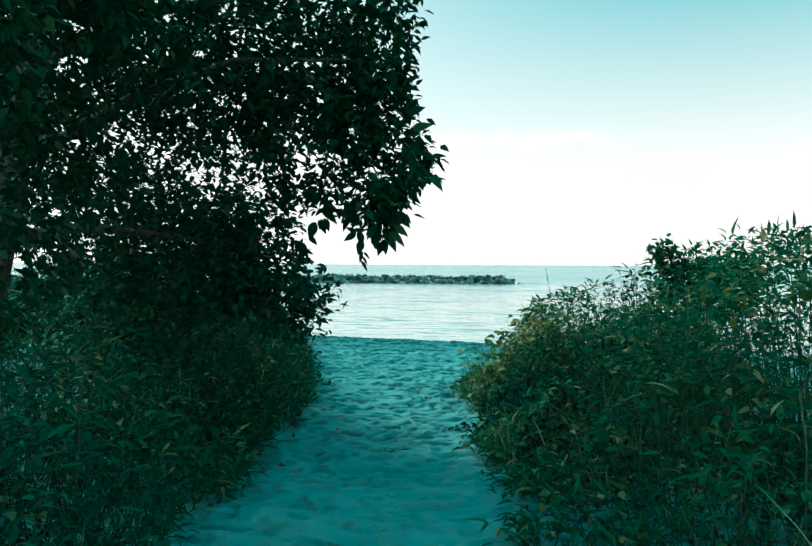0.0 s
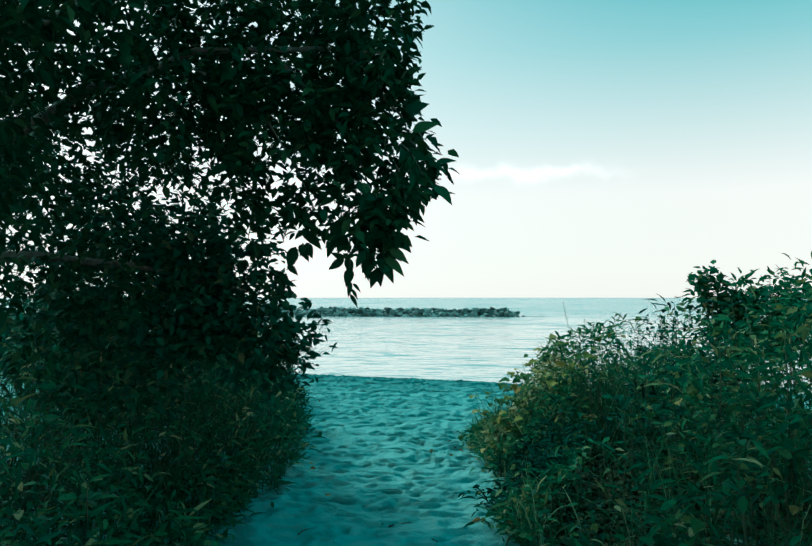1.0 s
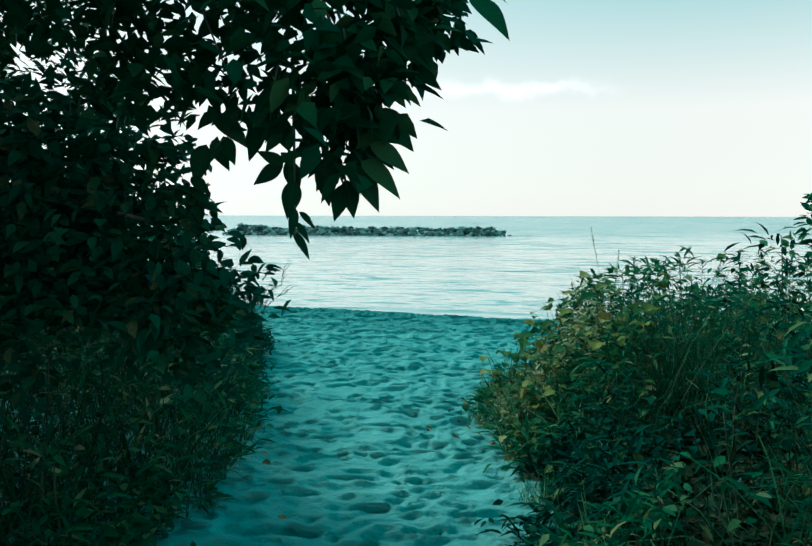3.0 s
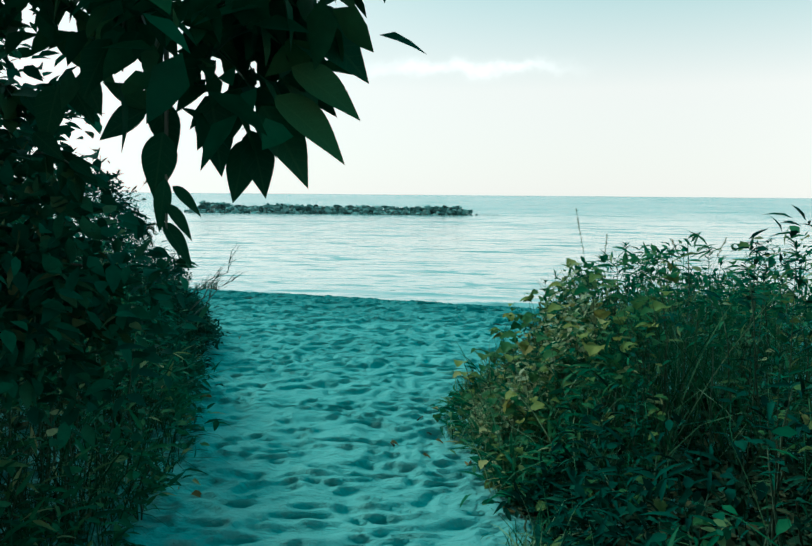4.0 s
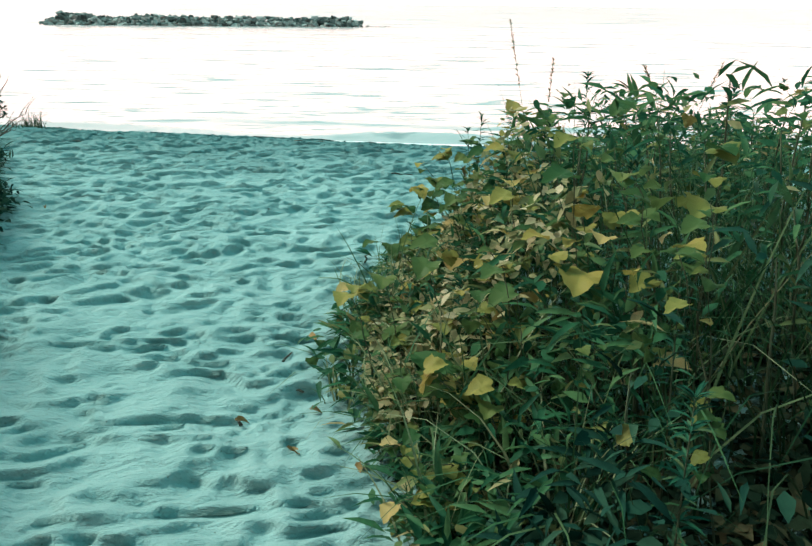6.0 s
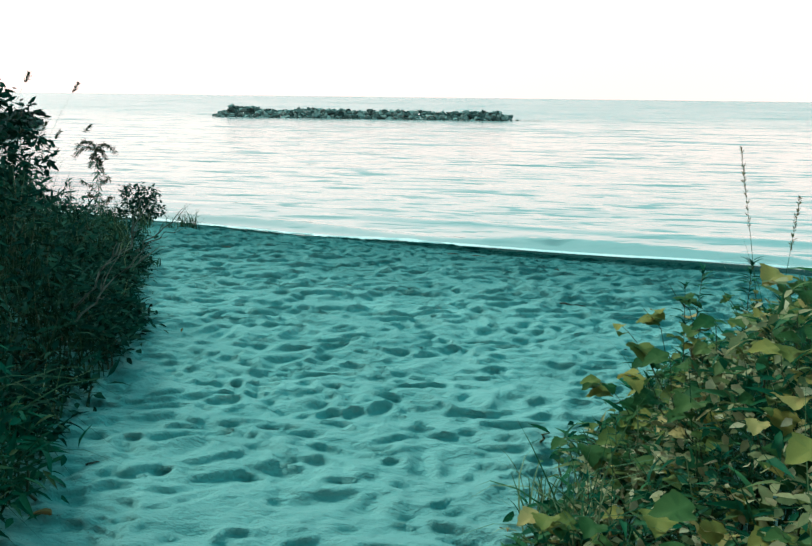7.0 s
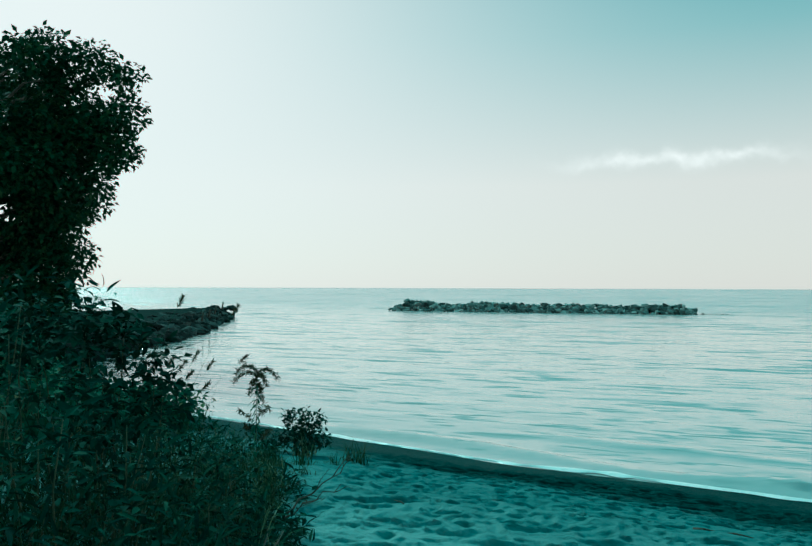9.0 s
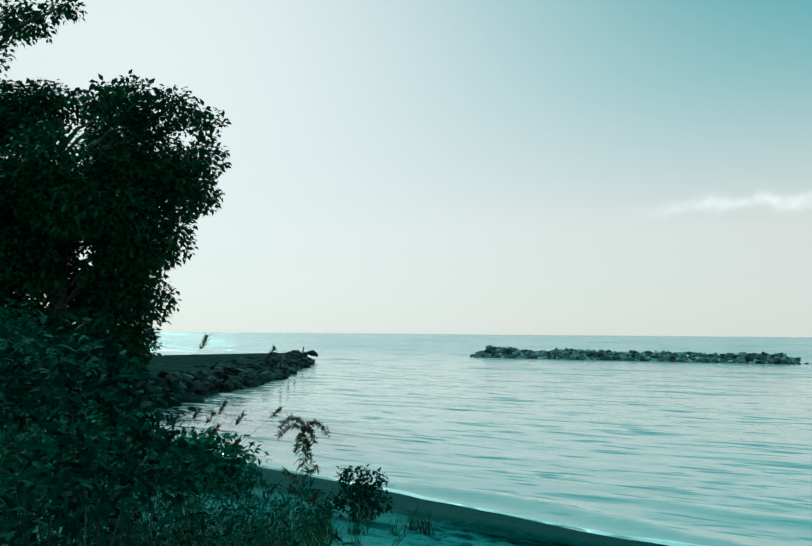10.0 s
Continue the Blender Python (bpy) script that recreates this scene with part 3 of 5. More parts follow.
# ---- breakwater and jetty of stones ----
def boulder(seed, mat, flat=0.75):
    r = np.random.default_rng(seed)
    bm = bmesh.new()
    for p in r.normal(size=(13, 3)):
        p = p / np.linalg.norm(p) * r.uniform(0.8, 1.1)
        bm.verts.new((0.62 * p[0], 0.5 * p[1], 0.5 * flat * p[2]))
    hull = bmesh.ops.convex_hull(bm, input=bm.verts)
    bmesh.ops.delete(bm, geom=[g for g in hull["geom_interior"] if isinstance(g, bmesh.types.BMVert)], context="VERTS")
    me = bpy.data.meshes.new("rock")
    bm.to_mesh(me)
    bm.free()
    me.materials.append(mat)
    return me


BOULDERS = [boulder(100 + k, ROCK) for k in range(9)]
DARK_BOULDERS = [boulder(120 + k, DARK_ROCK) for k in range(7)]


def rock_at(parent, x, y, z, size, squash=1.0, kinds=BOULDERS):
    ob = new("rock", kinds[int(rng.integers(len(kinds)))])
    ob.parent = parent
    ob.location = Vector((x, y, z)) - parent.location
    ob.rotation_euler = tuple(rng.uniform(-0.35, 0.35, 2)) + (rng.uniform(0, 6.28),)
    ob.scale = (size * rng.uniform(0.85, 1.25), size * rng.uniform(0.85, 1.15), size * rng.uniform(0.85, 1.15) * squash)
    return ob


def breakwater():
    t = thing("breakwater", (-9.2, 88.0, SEA), "long low breakwater of grey rubble stones out in the lake", "breakwater")
    a, b = Vector((-24.6, 88.6, 0)), Vector((6.2, 87.2, 0))
    for row, (off, z, n, size) in enumerate(((-1.7, -0.74, 72, 0.70), (-1.25, -0.52, 70, 0.70), (-0.8, -0.32, 68, 0.72), (-0.35, -0.16, 62, 0.72), (0.4, -0.10, 56, 0.72), (1.3, -0.5, 46, 0.9))):
        for i in range(n):
            f = (i + rng.uniform(0.2, 0.8)) / n
            end = min(f, 1 - f) * 30.8
            if row in (3, 4) and end < 1.3 or row in (1, 2) and end < 0.5 * row:
                continue
            high = 0.06 * math.sin(f * 23) + (0.16 if 0.04 < f < 0.14 else 0) - 0.04 * f
            p = a.lerp(b, f)
            rock_at(t, p.x, p.y + off + rng.normal() * 0.15, z + (high if row in (2, 3, 4) else 0) + rng.normal() * 0.045, size * rng.uniform(0.85, 1.25))
    # a low tail of stones that just breaks the surface
    for k in range(7):
        rock_at(t, 6.6 + 0.45 * k, 87.2 + rng.normal() * 0.2, SEA - 0.06 - 0.012 * k, 0.5)
    return t


def jetty():
    t = thing("jetty", (-26, 46, SEA), "low stone jetty with a flat top and dark rubble sides", "jetty")
    near = ((-17.6, 27.0), (-18.2, 31.0), (-23.2, 45.5), (-31.8, 64.6))
    far = ((-46.0, 27.0), (-45.0, 31.0), (-40.0, 48.0), (-34.5, 66.5))
    bm = bmesh.new()
    o = t.location
    rows = []
    for (x0, y0), (x1, y1) in zip(near, far):
        ring = []
        for x, y, z in ((x0 + 1.0, y0 - 0.5, SEA - 1.5), (x0, y0, -0.12), ((x0 + x1) / 2, (y0 + y1) / 2, -0.04), (x1, y1, -0.08), (x1 - 1.0, y1, SEA - 1.5)):
            ring.append(bm.verts.new(Vector((x, y, z)) - o))
        rows.append(ring)
    for r, s in zip(rows, rows[1:]):
        for k in range(4):
            bm.faces.new((r[k], s[k], s[k + 1], r[k + 1]))
    bm.faces.new(rows[-1])
    bm.faces.new(rows[0][::-1])
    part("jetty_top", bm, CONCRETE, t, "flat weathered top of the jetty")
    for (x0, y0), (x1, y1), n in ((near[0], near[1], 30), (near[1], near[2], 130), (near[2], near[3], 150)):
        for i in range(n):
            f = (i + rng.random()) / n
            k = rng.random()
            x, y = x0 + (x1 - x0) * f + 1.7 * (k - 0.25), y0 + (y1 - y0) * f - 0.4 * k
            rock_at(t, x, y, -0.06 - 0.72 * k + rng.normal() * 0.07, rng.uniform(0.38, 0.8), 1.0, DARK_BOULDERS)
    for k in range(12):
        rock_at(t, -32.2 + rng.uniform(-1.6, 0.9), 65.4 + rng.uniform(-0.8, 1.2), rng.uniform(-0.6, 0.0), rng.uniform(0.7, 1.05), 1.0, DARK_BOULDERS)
    # stones added on the flat top to make it darker
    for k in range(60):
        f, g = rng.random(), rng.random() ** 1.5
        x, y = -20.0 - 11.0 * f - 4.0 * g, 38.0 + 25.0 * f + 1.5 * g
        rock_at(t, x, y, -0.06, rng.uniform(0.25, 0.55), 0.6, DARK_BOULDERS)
    for k in range(5):
        f = rng.random()
        bm = bmesh.new()
        x, y = -21 - 10 * f, 43 + 20 * f
        tube(bm, [Vector((x, y, -0.1)) - o, Vector((x + 0.1, y, 0.25 + 0.3 * rng.random())) - o], [0.06, 0.05], 6)
        part("post", bm, DARKWOOD, t, "short weathered wooden post")
    return t


breakwater()
jetty()


# ---- plants ----
def leaf_turns(n, out, droop=0.4, spread=0.9):
    d = out + spread * unit(n)
    d[:, 2] = d[:, 2] * 0.6 - droop
    nrm = unit(n) * 0.7 + np.array((0, 0, 1.0))
    return frames_from(d, nrm)


OVATE, LOBED, NARROW = ovate_leaf(rows=3), lobed_leaf(), narrow_leaf()
BLADES = [blade(5, b) for b in (0.25, 0.5, 0.85, 1.15)]


def overhanging_tree():
    """The tree whose boughs hang over the path."""
    base = Vector((-2.9, 5.9, 0.25))
    t = thing("tree", base, "dark leafy tree leaning over the sand path, branches hanging low", "tree")
    o = np.array(base)
    bm = bmesh.new()
    tube(bm, [Vector(p) - base for p in ((-2.9, 5.9, 0.0), (-2.8, 5.85, 0.8), (-2.55, 5.8, 1.8), (-2.35, 5.75, 2.8), (-2.2, 5.7, 4.0), (-2.1, 5.6, 5.2))], [0.17, 0.14, 0.12, 0.10, 0.07, 0.03], 10)
    part("trunk", bm, BARK, t, "grey-brown trunk")
    limbs = (((-2.5, 5.8, 2.0), (0.12, 5.38, 2.5), 0.25), ((-2.4, 5.75, 2.6), (0.2, 5.5, 3.0), 0.2), ((-2.6, 5.8, 1.5), (-0.85, 6.3, 1.36), 0.12),
             ((-2.4, 5.8, 2.4), (-1.4, 4.2, 2.3), 0.15), ((-2.5, 5.8, 1.6), (-1.3, 4.4, 1.3), 0.1), ((-2.3, 5.7, 3.2), (-0.9, 6.2, 3.3), 0.2),
             ((-0.5, 5.5, 2.55), (0.12, 5.34, 1.55), 0.2), ((-0.9, 5.55, 2.5), (-0.25, 5.35, 1.75), 0.15), ((-0.1, 5.42, 2.5), (0.33, 5.36, 1.85), 0.1))
    for a, b, lift in limbs:
        bm = bmesh.new()
        pts = arc(a, b, lift, 8, 0.02)
        n = len(pts)
        thick = 0.045 if a[0] < -2 else 0.014
        tube(bm, [p - base for p in pts], [thick * (1 - 0.85 * i / (n - 1)) for i in range(n)], 6)
        part("branch", bm, BARK, t)
    clumps = ((0.02, 5.42, 2.15, 0.37, 0.34, 0.42, 470), (0.06, 5.2, 1.72, 0.19, 0.24, 0.26, 100), (-0.38, 5.5, 2.15, 0.48, 0.4, 0.40, 560), (0.0, 5.5, 2.85, 0.34, 0.45, 0.5, 620),
              (-0.95, 5.6, 2.5, 0.55, 0.6, 0.65, 900), (-1.12, 6.4, 1.42, 0.44, 0.4, 0.46, 900), (-0.74, 6.34, 1.06, 0.30, 0.28, 0.32, 360), (-1.62, 6.27, 1.29, 0.6, 0.8, 0.8, 1200),
              (-1.0, 6.4, 2.9, 1.0, 0.8, 0.9, 1612), (-1.75, 4.7, 2.4, 0.55, 0.9, 1.0, 1900), (-1.7, 4.3, 1.5, 0.45, 0.8, 0.6, 806), (-2.3, 5.7, 4.2, 1.6, 1.6, 1.2, 1984), (-0.6, 5.6, 3.7, 0.9, 0.7, 0.7, 1116),
              (-2.4, 6.6, 2.3, 1.0, 0.9, 1.2, 1984), (-1.9, 7.2, 1.6, 0.8, 0.7, 0.9, 1178), (0.24, 5.45, 1.88, 0.13, 0.16, 0.18, 110), (0.07, 5.2, 1.60, 0.13, 0.10, 0.14, 85), (0.13, 5.15, 1.72, 0.14, 0.10, 0.14, 70), (-1.35, 3.3, 2.3, 0.35, 0.5, 0.6, 1250), (-1.1, 4.3, 2.7, 0.4, 0.5, 0.5, 950), (-0.30, 5.45, 1.74, 0.22, 0.18, 0.12, 95), (-0.62, 5.6, 1.80, 0.15, 0.2, 0.15, 75))
    P, O = [], []
    for cx, cy, cz, rx, ry, rz, n in clumps:
        n = int(n * (2.1 if cy < 5 else 2.8))
        seeds = unit(n // 13 + 1) * (rng.random((n // 13 + 1, 1)) ** 0.4)
        u = seeds[rng.integers(0, len(seeds), n)]
        P.append(np.array((cx, cy, cz)) + u * np.array((rx, ry, rz)) + rng.normal(size=(n, 3)) * 0.055)
        O.append(u * 0.6)
    P, O = np.concatenate(P), np.concatenate(O)
    # the outline of the boughs over the path, and the gap under them
    rim = np.interp(P[:, 2], (1.3, 1.42, 1.62, 1.73, 1.8, 1.96, 2.15, 2.3, 2.5, 2.75, 3.3), (0.08, 0.13, 0.17, 0.20, 0.32, 0.37, 0.30, 0.23, 0.19, 0.20, 0.36))
    keep = (P[:, 0] < rim + 0.03 * rng.normal(size=len(P))) & ~((P[:, 0] > -0.62) & (P[:, 0] < -0.12) & (P[:, 2] > 1.33) & (P[:, 2] < np.interp(P[:, 0], (-0.62, -0.44, -0.32, -0.12), (1.67, 1.64, 1.56, 1.60))))
    keep &= ~((P[:, 0] > -0.15) & (P[:, 1] > 4.7) & (P[:, 1] < 5.6) & (P[:, 2] < 1.46))
    # the boughs thin out where the sky shows through
    thin = (P[:, 0] > -0.78) & (P[:, 0] < -0.15) & (P[:, 1] > 5.0) & (P[:, 1] < 5.95) & (P[:, 2] > 1.55) & (P[:, 2] < 2.1)
    keep &= ~(thin & (rng.random(len(P)) < 0.2))
    keep &= ~((P[:, 0] > -0.2) & (P[:, 1] > 4.9) & (P[:, 1] < 5.9) & (P[:, 2] < 2.3) & (rng.random(len(P)) < 0.25))
    P, O = P[keep], O[keep]
    low = (P[:, 1] > 5.85) & (P[:, 2] < 1.95) & (P[:, 0] > -2.4)
    me = scattered("foliage", ovate_leaf(0.54, 0.14, 0.14, 3, 0.4), P[~low] - o, leaf_turns(int((~low).sum()), O[~low], 0.4, 1.1), rng.uniform(0.05, 0.09, int((~low).sum())))
    part("foliage", me, TREE_LEAF, t, "dense dark green pointed leaves", "stuff")
    me = scattered("low_foliage", ovate_leaf(0.54, 0.14, 0.14, 4), P[low] - o, leaf_turns(int(low.sum()), O[low], 0.2, 1.1), rng.uniform(0.05, 0.09, int(low.sum())))
    part("low_foliage", me, SHRUB_LEAF, t, "smaller dark leaves of the lowest boughs", "stuff")
    # the last leaves of the lowest bough, close by the path
    one = mesh_arrays("leaf", *ovate_leaf(0.54, 0.16, 0.16, 10, 0.45))
    one.materials.append(TREE_LEAF_SINGLE)
    bm = bmesh.new()
    tube(bm, [p - base for p in arc((-0.08, 5.36, 1.80), (-0.055, 5.25, 1.325), 0.0, 6)], [0.006, 0.005, 0.0045, 0.004, 0.003, 0.0025, 0.002], 5)
    part("twig", bm, BARK, t)
    for a, b in (((0.11, 5.18, 1.50), (0.21, 5.18, 1.425)), ((0.13, 5.20, 1.54), (0.226, 5.20, 1.482)), ((0.06, 5.24, 1.45), (0.045, 5.24, 1.36)), ((0.07, 5.22, 1.46), (0.095, 5.22, 1.37)),
                 ((0.09, 5.20, 1.49), (0.16, 5.19, 1.39)), ((-0.06, 5.26, 1.46), (-0.075, 5.26, 1.365)), ((0.05, 5.26, 1.52), (0.01, 5.26, 1.43)), ((0.14, 5.22, 1.62), (0.235, 5.22, 1.53)),
                 ((0.02, 5.22, 1.50), (0.035, 5.20, 1.40)), ((0.1, 5.24, 1.58), (0.17, 5.24, 1.47)), ((-0.094, 5.30, 1.495), (-0.174, 5.30, 1.455)), ((-0.094, 5.30, 1.495), (-0.158, 5.30, 1.541)),
                 ((-0.083, 5.30, 1.51), (-0.054, 5.30, 1.423)), ((-0.424, 5.74, 1.59), (-0.468, 5.74, 1.465)), ((-0.40, 5.72, 1.60), (-0.346, 5.72, 1.512)), ((-0.36, 5.70, 1.61), (-0.325, 5.70, 1.525)),
                 ((-0.36, 5.60, 1.66), (-0.25, 5.60, 1.575)), ((-0.46, 5.70, 1.49), (-0.40, 5.70, 1.44)), ((0.24, 5.05, 1.86), (0.36, 5.03, 1.80)), ((0.35, 5.0, 1.895), (0.44, 4.98, 1.915)),
                 ((0.35, 4.93, 1.79), (0.43, 4.89, 1.715)), ((0.20, 5.35, 1.85), (0.28, 5.35, 1.76)), ((0.14, 5.3, 1.72), (0.21, 5.3, 1.64)), ((0.24, 5.2, 2.08), (0.36, 5.2, 2.13)), ((0.2, 5.3, 2.2), (0.31, 5.3, 2.24)),
                 ((-0.045, 5.25, 1.385), (-0.004, 5.25, 1.345)), ((-0.055, 5.25, 1.395), (-0.066, 5.25, 1.318)), ((-0.055, 5.25, 1.36), (-0.016, 5.25, 1.311)), ((-0.060, 5.25, 1.335), (-0.016, 5.25, 1.272))):
        a, b = Vector(a), Vector(b)
        m = frames_from(np.array([b - a]), np.array([(0.3, -0.8, 0.5)]) + 0.3 * unit(1))[0]
        ob = new("leaf", one)
        ob.parent = t
        slim = 0.62 if b.z < 1.35 and a.z < 1.4 else 1.0
        ob.matrix_local = Matrix.Translation(a - base) @ Matrix(m.tolist()).to_4x4() @ Matrix.Diagonal((slim * (b - a).length, (b - a).length, (b - a).length, 1))
    # single leaves on the sprays that hang lowest over the path
    sprays = (((0.26, 5.3, 2.1), (0.32, 5.3, 1.94)), ((-0.1, 5.3, 1.75), (-0.12, 5.28, 1.60)), ((0.14, 5.4, 2.4), (0.22, 5.4, 2.24)), ((0.10, 5.3, 1.76), (0.10, 5.28, 1.58)),
              ((-0.74, 6.27, 1.48), (-0.6, 6.27, 1.41)), ((-0.74, 6.4, 1.16), (-0.6, 6.4, 1.12)), ((-0.74, 6.4, 1.03), (-0.6, 6.42, 0.97)), ((-0.86, 6.27, 1.66), (-0.75, 6.18, 1.62)),
              ((0.05, 5.25, 1.85), (0.10, 5.15, 1.66)), ((0.02, 5.35, 1.82), (0.06, 5.3, 1.58)), ((0.15, 5.25, 1.95), (0.22, 5.2, 1.74)), ((0.2, 5.1, 2.0), (0.3, 5.0, 1.84)))
    for a, b in sprays:
        bm = bmesh.new()
        pts = arc(a, b, 0.02, 5)
        tube(bm, [p - base for p in pts], [0.004 - 0.0005 * i for i in range(6)], 5)
        twig = part("twig", bm, BARK, t)
        for i in range(16):
            f = rng.uniform(0.15, 1.0)
            p = Vector(a).lerp(Vector(b), f) + Vector(rng.normal(size=3)) * 0.012
            d = (Vector(b) - Vector(a)).normalized() + Vector(unit(1)[0]) * 0.95 + Vector((0, 0, -0.5))
            d.normalize()
            if p.x > -0.2 and p.z + 0.1 * d.z < 1.46:
                d.z = abs(d.z) * 0.15
            if p.x + 0.1 * d.x > 0.38:
                d.x *= -0.5
            nrm = Vector(unit(1)[0]) + Vector((0, -0.5, 0.8))
            m = frames_from(np.array([d]), np.array([nrm]))[0]
            ob = new("leaf", one)
            ob.parent = twig
            s = rng.uniform(0.065, 0.105)
            ob.matrix_local = Matrix.Translation(p - base) @ Matrix(m.tolist()).to_4x4() @ Matrix.Scale(s, 4)
    return t


rng = np.random.default_rng(21)
overhanging_tree()


def left_height(u, y):
    """Height of the thicket on the left, at u from its edge, over level ground."""
    steep = np.interp(u, (-0.15, 0, 0.1, 0.34, 0.55, 1.2, 2.2), (0.10, 0.34, 0.60, 0.95, 1.12, 1.32, 1.35))
    slow = np.interp(u, (-0.15, 0, 0.2, 0.45, 0.7, 1.0, 2.2), (0.06, 0.16, 0.32, 0.66, 1.12, 1.46, 1.55))
    k = np.clip((y - 10.4) / 1.2, 0, 1)
    cap = np.interp(y, (3, 7.0, 8.5, 10.5, 12.2, 12.8, 13.4, 14, 15, 16.5), (0.85, 0.85, 1.25, 1.35, 1.3, 0.8, 0.5, 0.32, 0.24, 0.15))
    return np.minimum(steep * (1 - k) + slow * k, cap)


def right_height(u, y):
    """The same for the thicket on the right."""
    h = np.interp(u, (-0.15, 0, 0.2, 0.36, 0.57, 0.8, 1.3, 2.4), (0.05, 0.12, 0.25, 0.45, 0.72, 0.93, 1.12, 1.18))
    cap = np.interp(y, (3, 6.0, 7.2, 8.0, 8.6, 9.2, 9.7, 10.3, 11.2), (1.15, 1.18, 1.25, 1.12, 1.06, 0.84, 0.68, 0.5, 0.22))
    return np.minimum(h, cap)


def ragged(x, y):
    """How far the thicket's top stands above or below its usual height."""
    return np.clip(1 + 0.33 * value_noise(x, y, 0.5, 41) + 0.24 * value_noise(x, y, 0.17, 42), 0.5, 1.25)


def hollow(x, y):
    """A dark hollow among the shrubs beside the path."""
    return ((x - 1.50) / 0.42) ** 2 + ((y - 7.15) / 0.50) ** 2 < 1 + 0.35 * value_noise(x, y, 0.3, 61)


def thicket(side, centres, y0, y1, width, n_leaf, n_blade, labels, group, lobed_share):
    """A thicket beside the path, made of shrubs round the given centres: stems, leaves and grass for each."""
    edge, height, sgn = (left_edge, left_height, -1) if side == "left" else (right_edge, right_height, 1)
    C = np.array(centres)

    def places(n, power):
        y = rng.uniform(y0, y1, n)
        u = -0.07 + (width + 0.07 + 0.9 * value_noise(y, y * 0, 0.9, 43) + 0.5 * rng.random(n) ** 4) * rng.random(n) ** power
        x = edge(y) + sgn * u
        x = x + 0.11 * value_noise(y, y * 0, 0.5, 47) + 0.05 * value_noise(y, y * 0, 0.19, 48)
        y = y - (1.3 * value_noise(x, y * 0, 0.7, 44) ** 2 + rng.random(n) ** 3) * np.clip((y0 + 1.6 - y) / 1.6, 0, 1)
        tall = height(u, y) * ragged(x, y)
        if side == "right":
            tall = np.minimum(tall, np.interp(y, (7.0, 7.6, 8.2, 8.8, 9.4), (1.4, 1.12, 1.04, 0.95, 0.88)))
        return x, y, u, tall

    x, y, u, h = places(n_leaf, 1.35 if side == "right" else 1.8)
    z = h * (1 - 0.85 * rng.random(n_leaf) ** 1.7)
    z = np.where(u < 0.45, h * rng.random(n_leaf) ** 0.7, z)
    x = x - sgn * 0.10 * np.sin(np.clip(z / np.maximum(h, 0.05), 0, 1) * 3.1) * rng.random(n_leaf)
    z = z + 0.05 * rng.random(n_leaf) ** 3
    x = x - sgn * 0.16 * rng.random(n_leaf) ** 6
    # hollows between the clumps of leaves, and thin growth towards the open sand
    hole = value_noise(x * 1.0, y + 0.9 * z, 0.34, 45) + 0.5 * value_noise(x + z, y - z, 0.15, 46) + (0.45 * value_noise(x + 0.5 * z, y - 0.4 * z, 0.6, 49) if side == "right" else 0)
    keep = (hole > (-0.36 if side == "left" else -0.06)) | (rng.random(n_leaf) < 0.10)
    low = (z < 0.62 * h) & (u < 0.9)
    if side == "right":
        keep &= ~(low & (y < 7.9) & (rng.random(n_leaf) < 0.85))
        keep &= ~((z < 0.55 * h) & (u > 0.14) & (y >= 7.9) & (y < 9.2) & (rng.random(n_leaf) < 0.8))
        keep &= ~((u < 0.22) & (y > 7.8) & (rng.random(n_leaf) < 0.4))
        keep &= ~((u < 0.5) & (y > 8.0) & (rng.random(n_leaf) < 0.35))
        keep &= ~(hollow(x, y) & (rng.random(n_leaf) < 0.82))
    else:
        keep &= rng.random(n_leaf) < np.interp(y, (12.2, 13.2, 14.5), (1, 0.4, 0.22))
    x, y, z = x[keep], y[keep], z[keep]
    P = np.stack([x, y, land(x, y) + z], -1)
    owner = np.argmin(((P[:, None, :2] - C[None]) ** 2).sum(2), 1)
    xb, yb, ub, hb = places(n_blade, 1.5)
    if side == "right":
        some = ((yb > 7.7) | (rng.random(n_blade) < 0.4)) & ~(hollow(xb, yb) & (rng.random(n_blade) < 0.6))
        xb, yb, ub, hb = xb[some], yb[some], ub[some], hb[some]
    B = np.stack([xb, yb, land(xb, yb) - 0.01], -1)
    bowner = np.argmin(((B[:, None, :2] - C[None]) ** 2).sum(2), 1)
    out = []
    for k, (cx, cy) in enumerate(centres):
        base = Vector((cx, cy, float(land(cx, cy))))
        o = np.array(base)
        t = thing("shrub", base, labels[k % len(labels)], "shrub", group)
        mat_leaf, mat_grass = (SHRUB_LEAF, GRASS_SHADED) if side == "left" else (WEED_LEAF, GRASS)
        # leaf and grass tones follow how lit each stretch looks, not the plant
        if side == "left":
            mat_leaf = WEED_LEAF if 4 < cy < 8 else SHADED_SHRUB if cy > 9 else SHRUB_LEAF
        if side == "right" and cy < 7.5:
            mat_leaf, mat_grass = (SHADED_SHRUB, GRASS_SHADED) if cx < 2 and cy > 6.5 else (WEED_LEAF, GRASS)
        bm = bmesh.new()
        mine = np.flatnonzero(owner == k)
        if len(mine) == 0:
            continue
        for j in rng.choice(mine, min(40, len(mine)), replace=False):
            q = P[j]
            foot = np.array((q[0] + sgn * 0.15 * rng.random() + rng.normal() * 0.05, q[1] + rng.normal() * 0.1, 0))
            foot[2] = land(foot[0], foot[1]) - 0.02
            pts = arc(foot - o, q - o, 0.03, 4, 0.012)
            tube(bm, pts, [0.006, 0.0055, 0.005, 0.004, 0.002], 4)
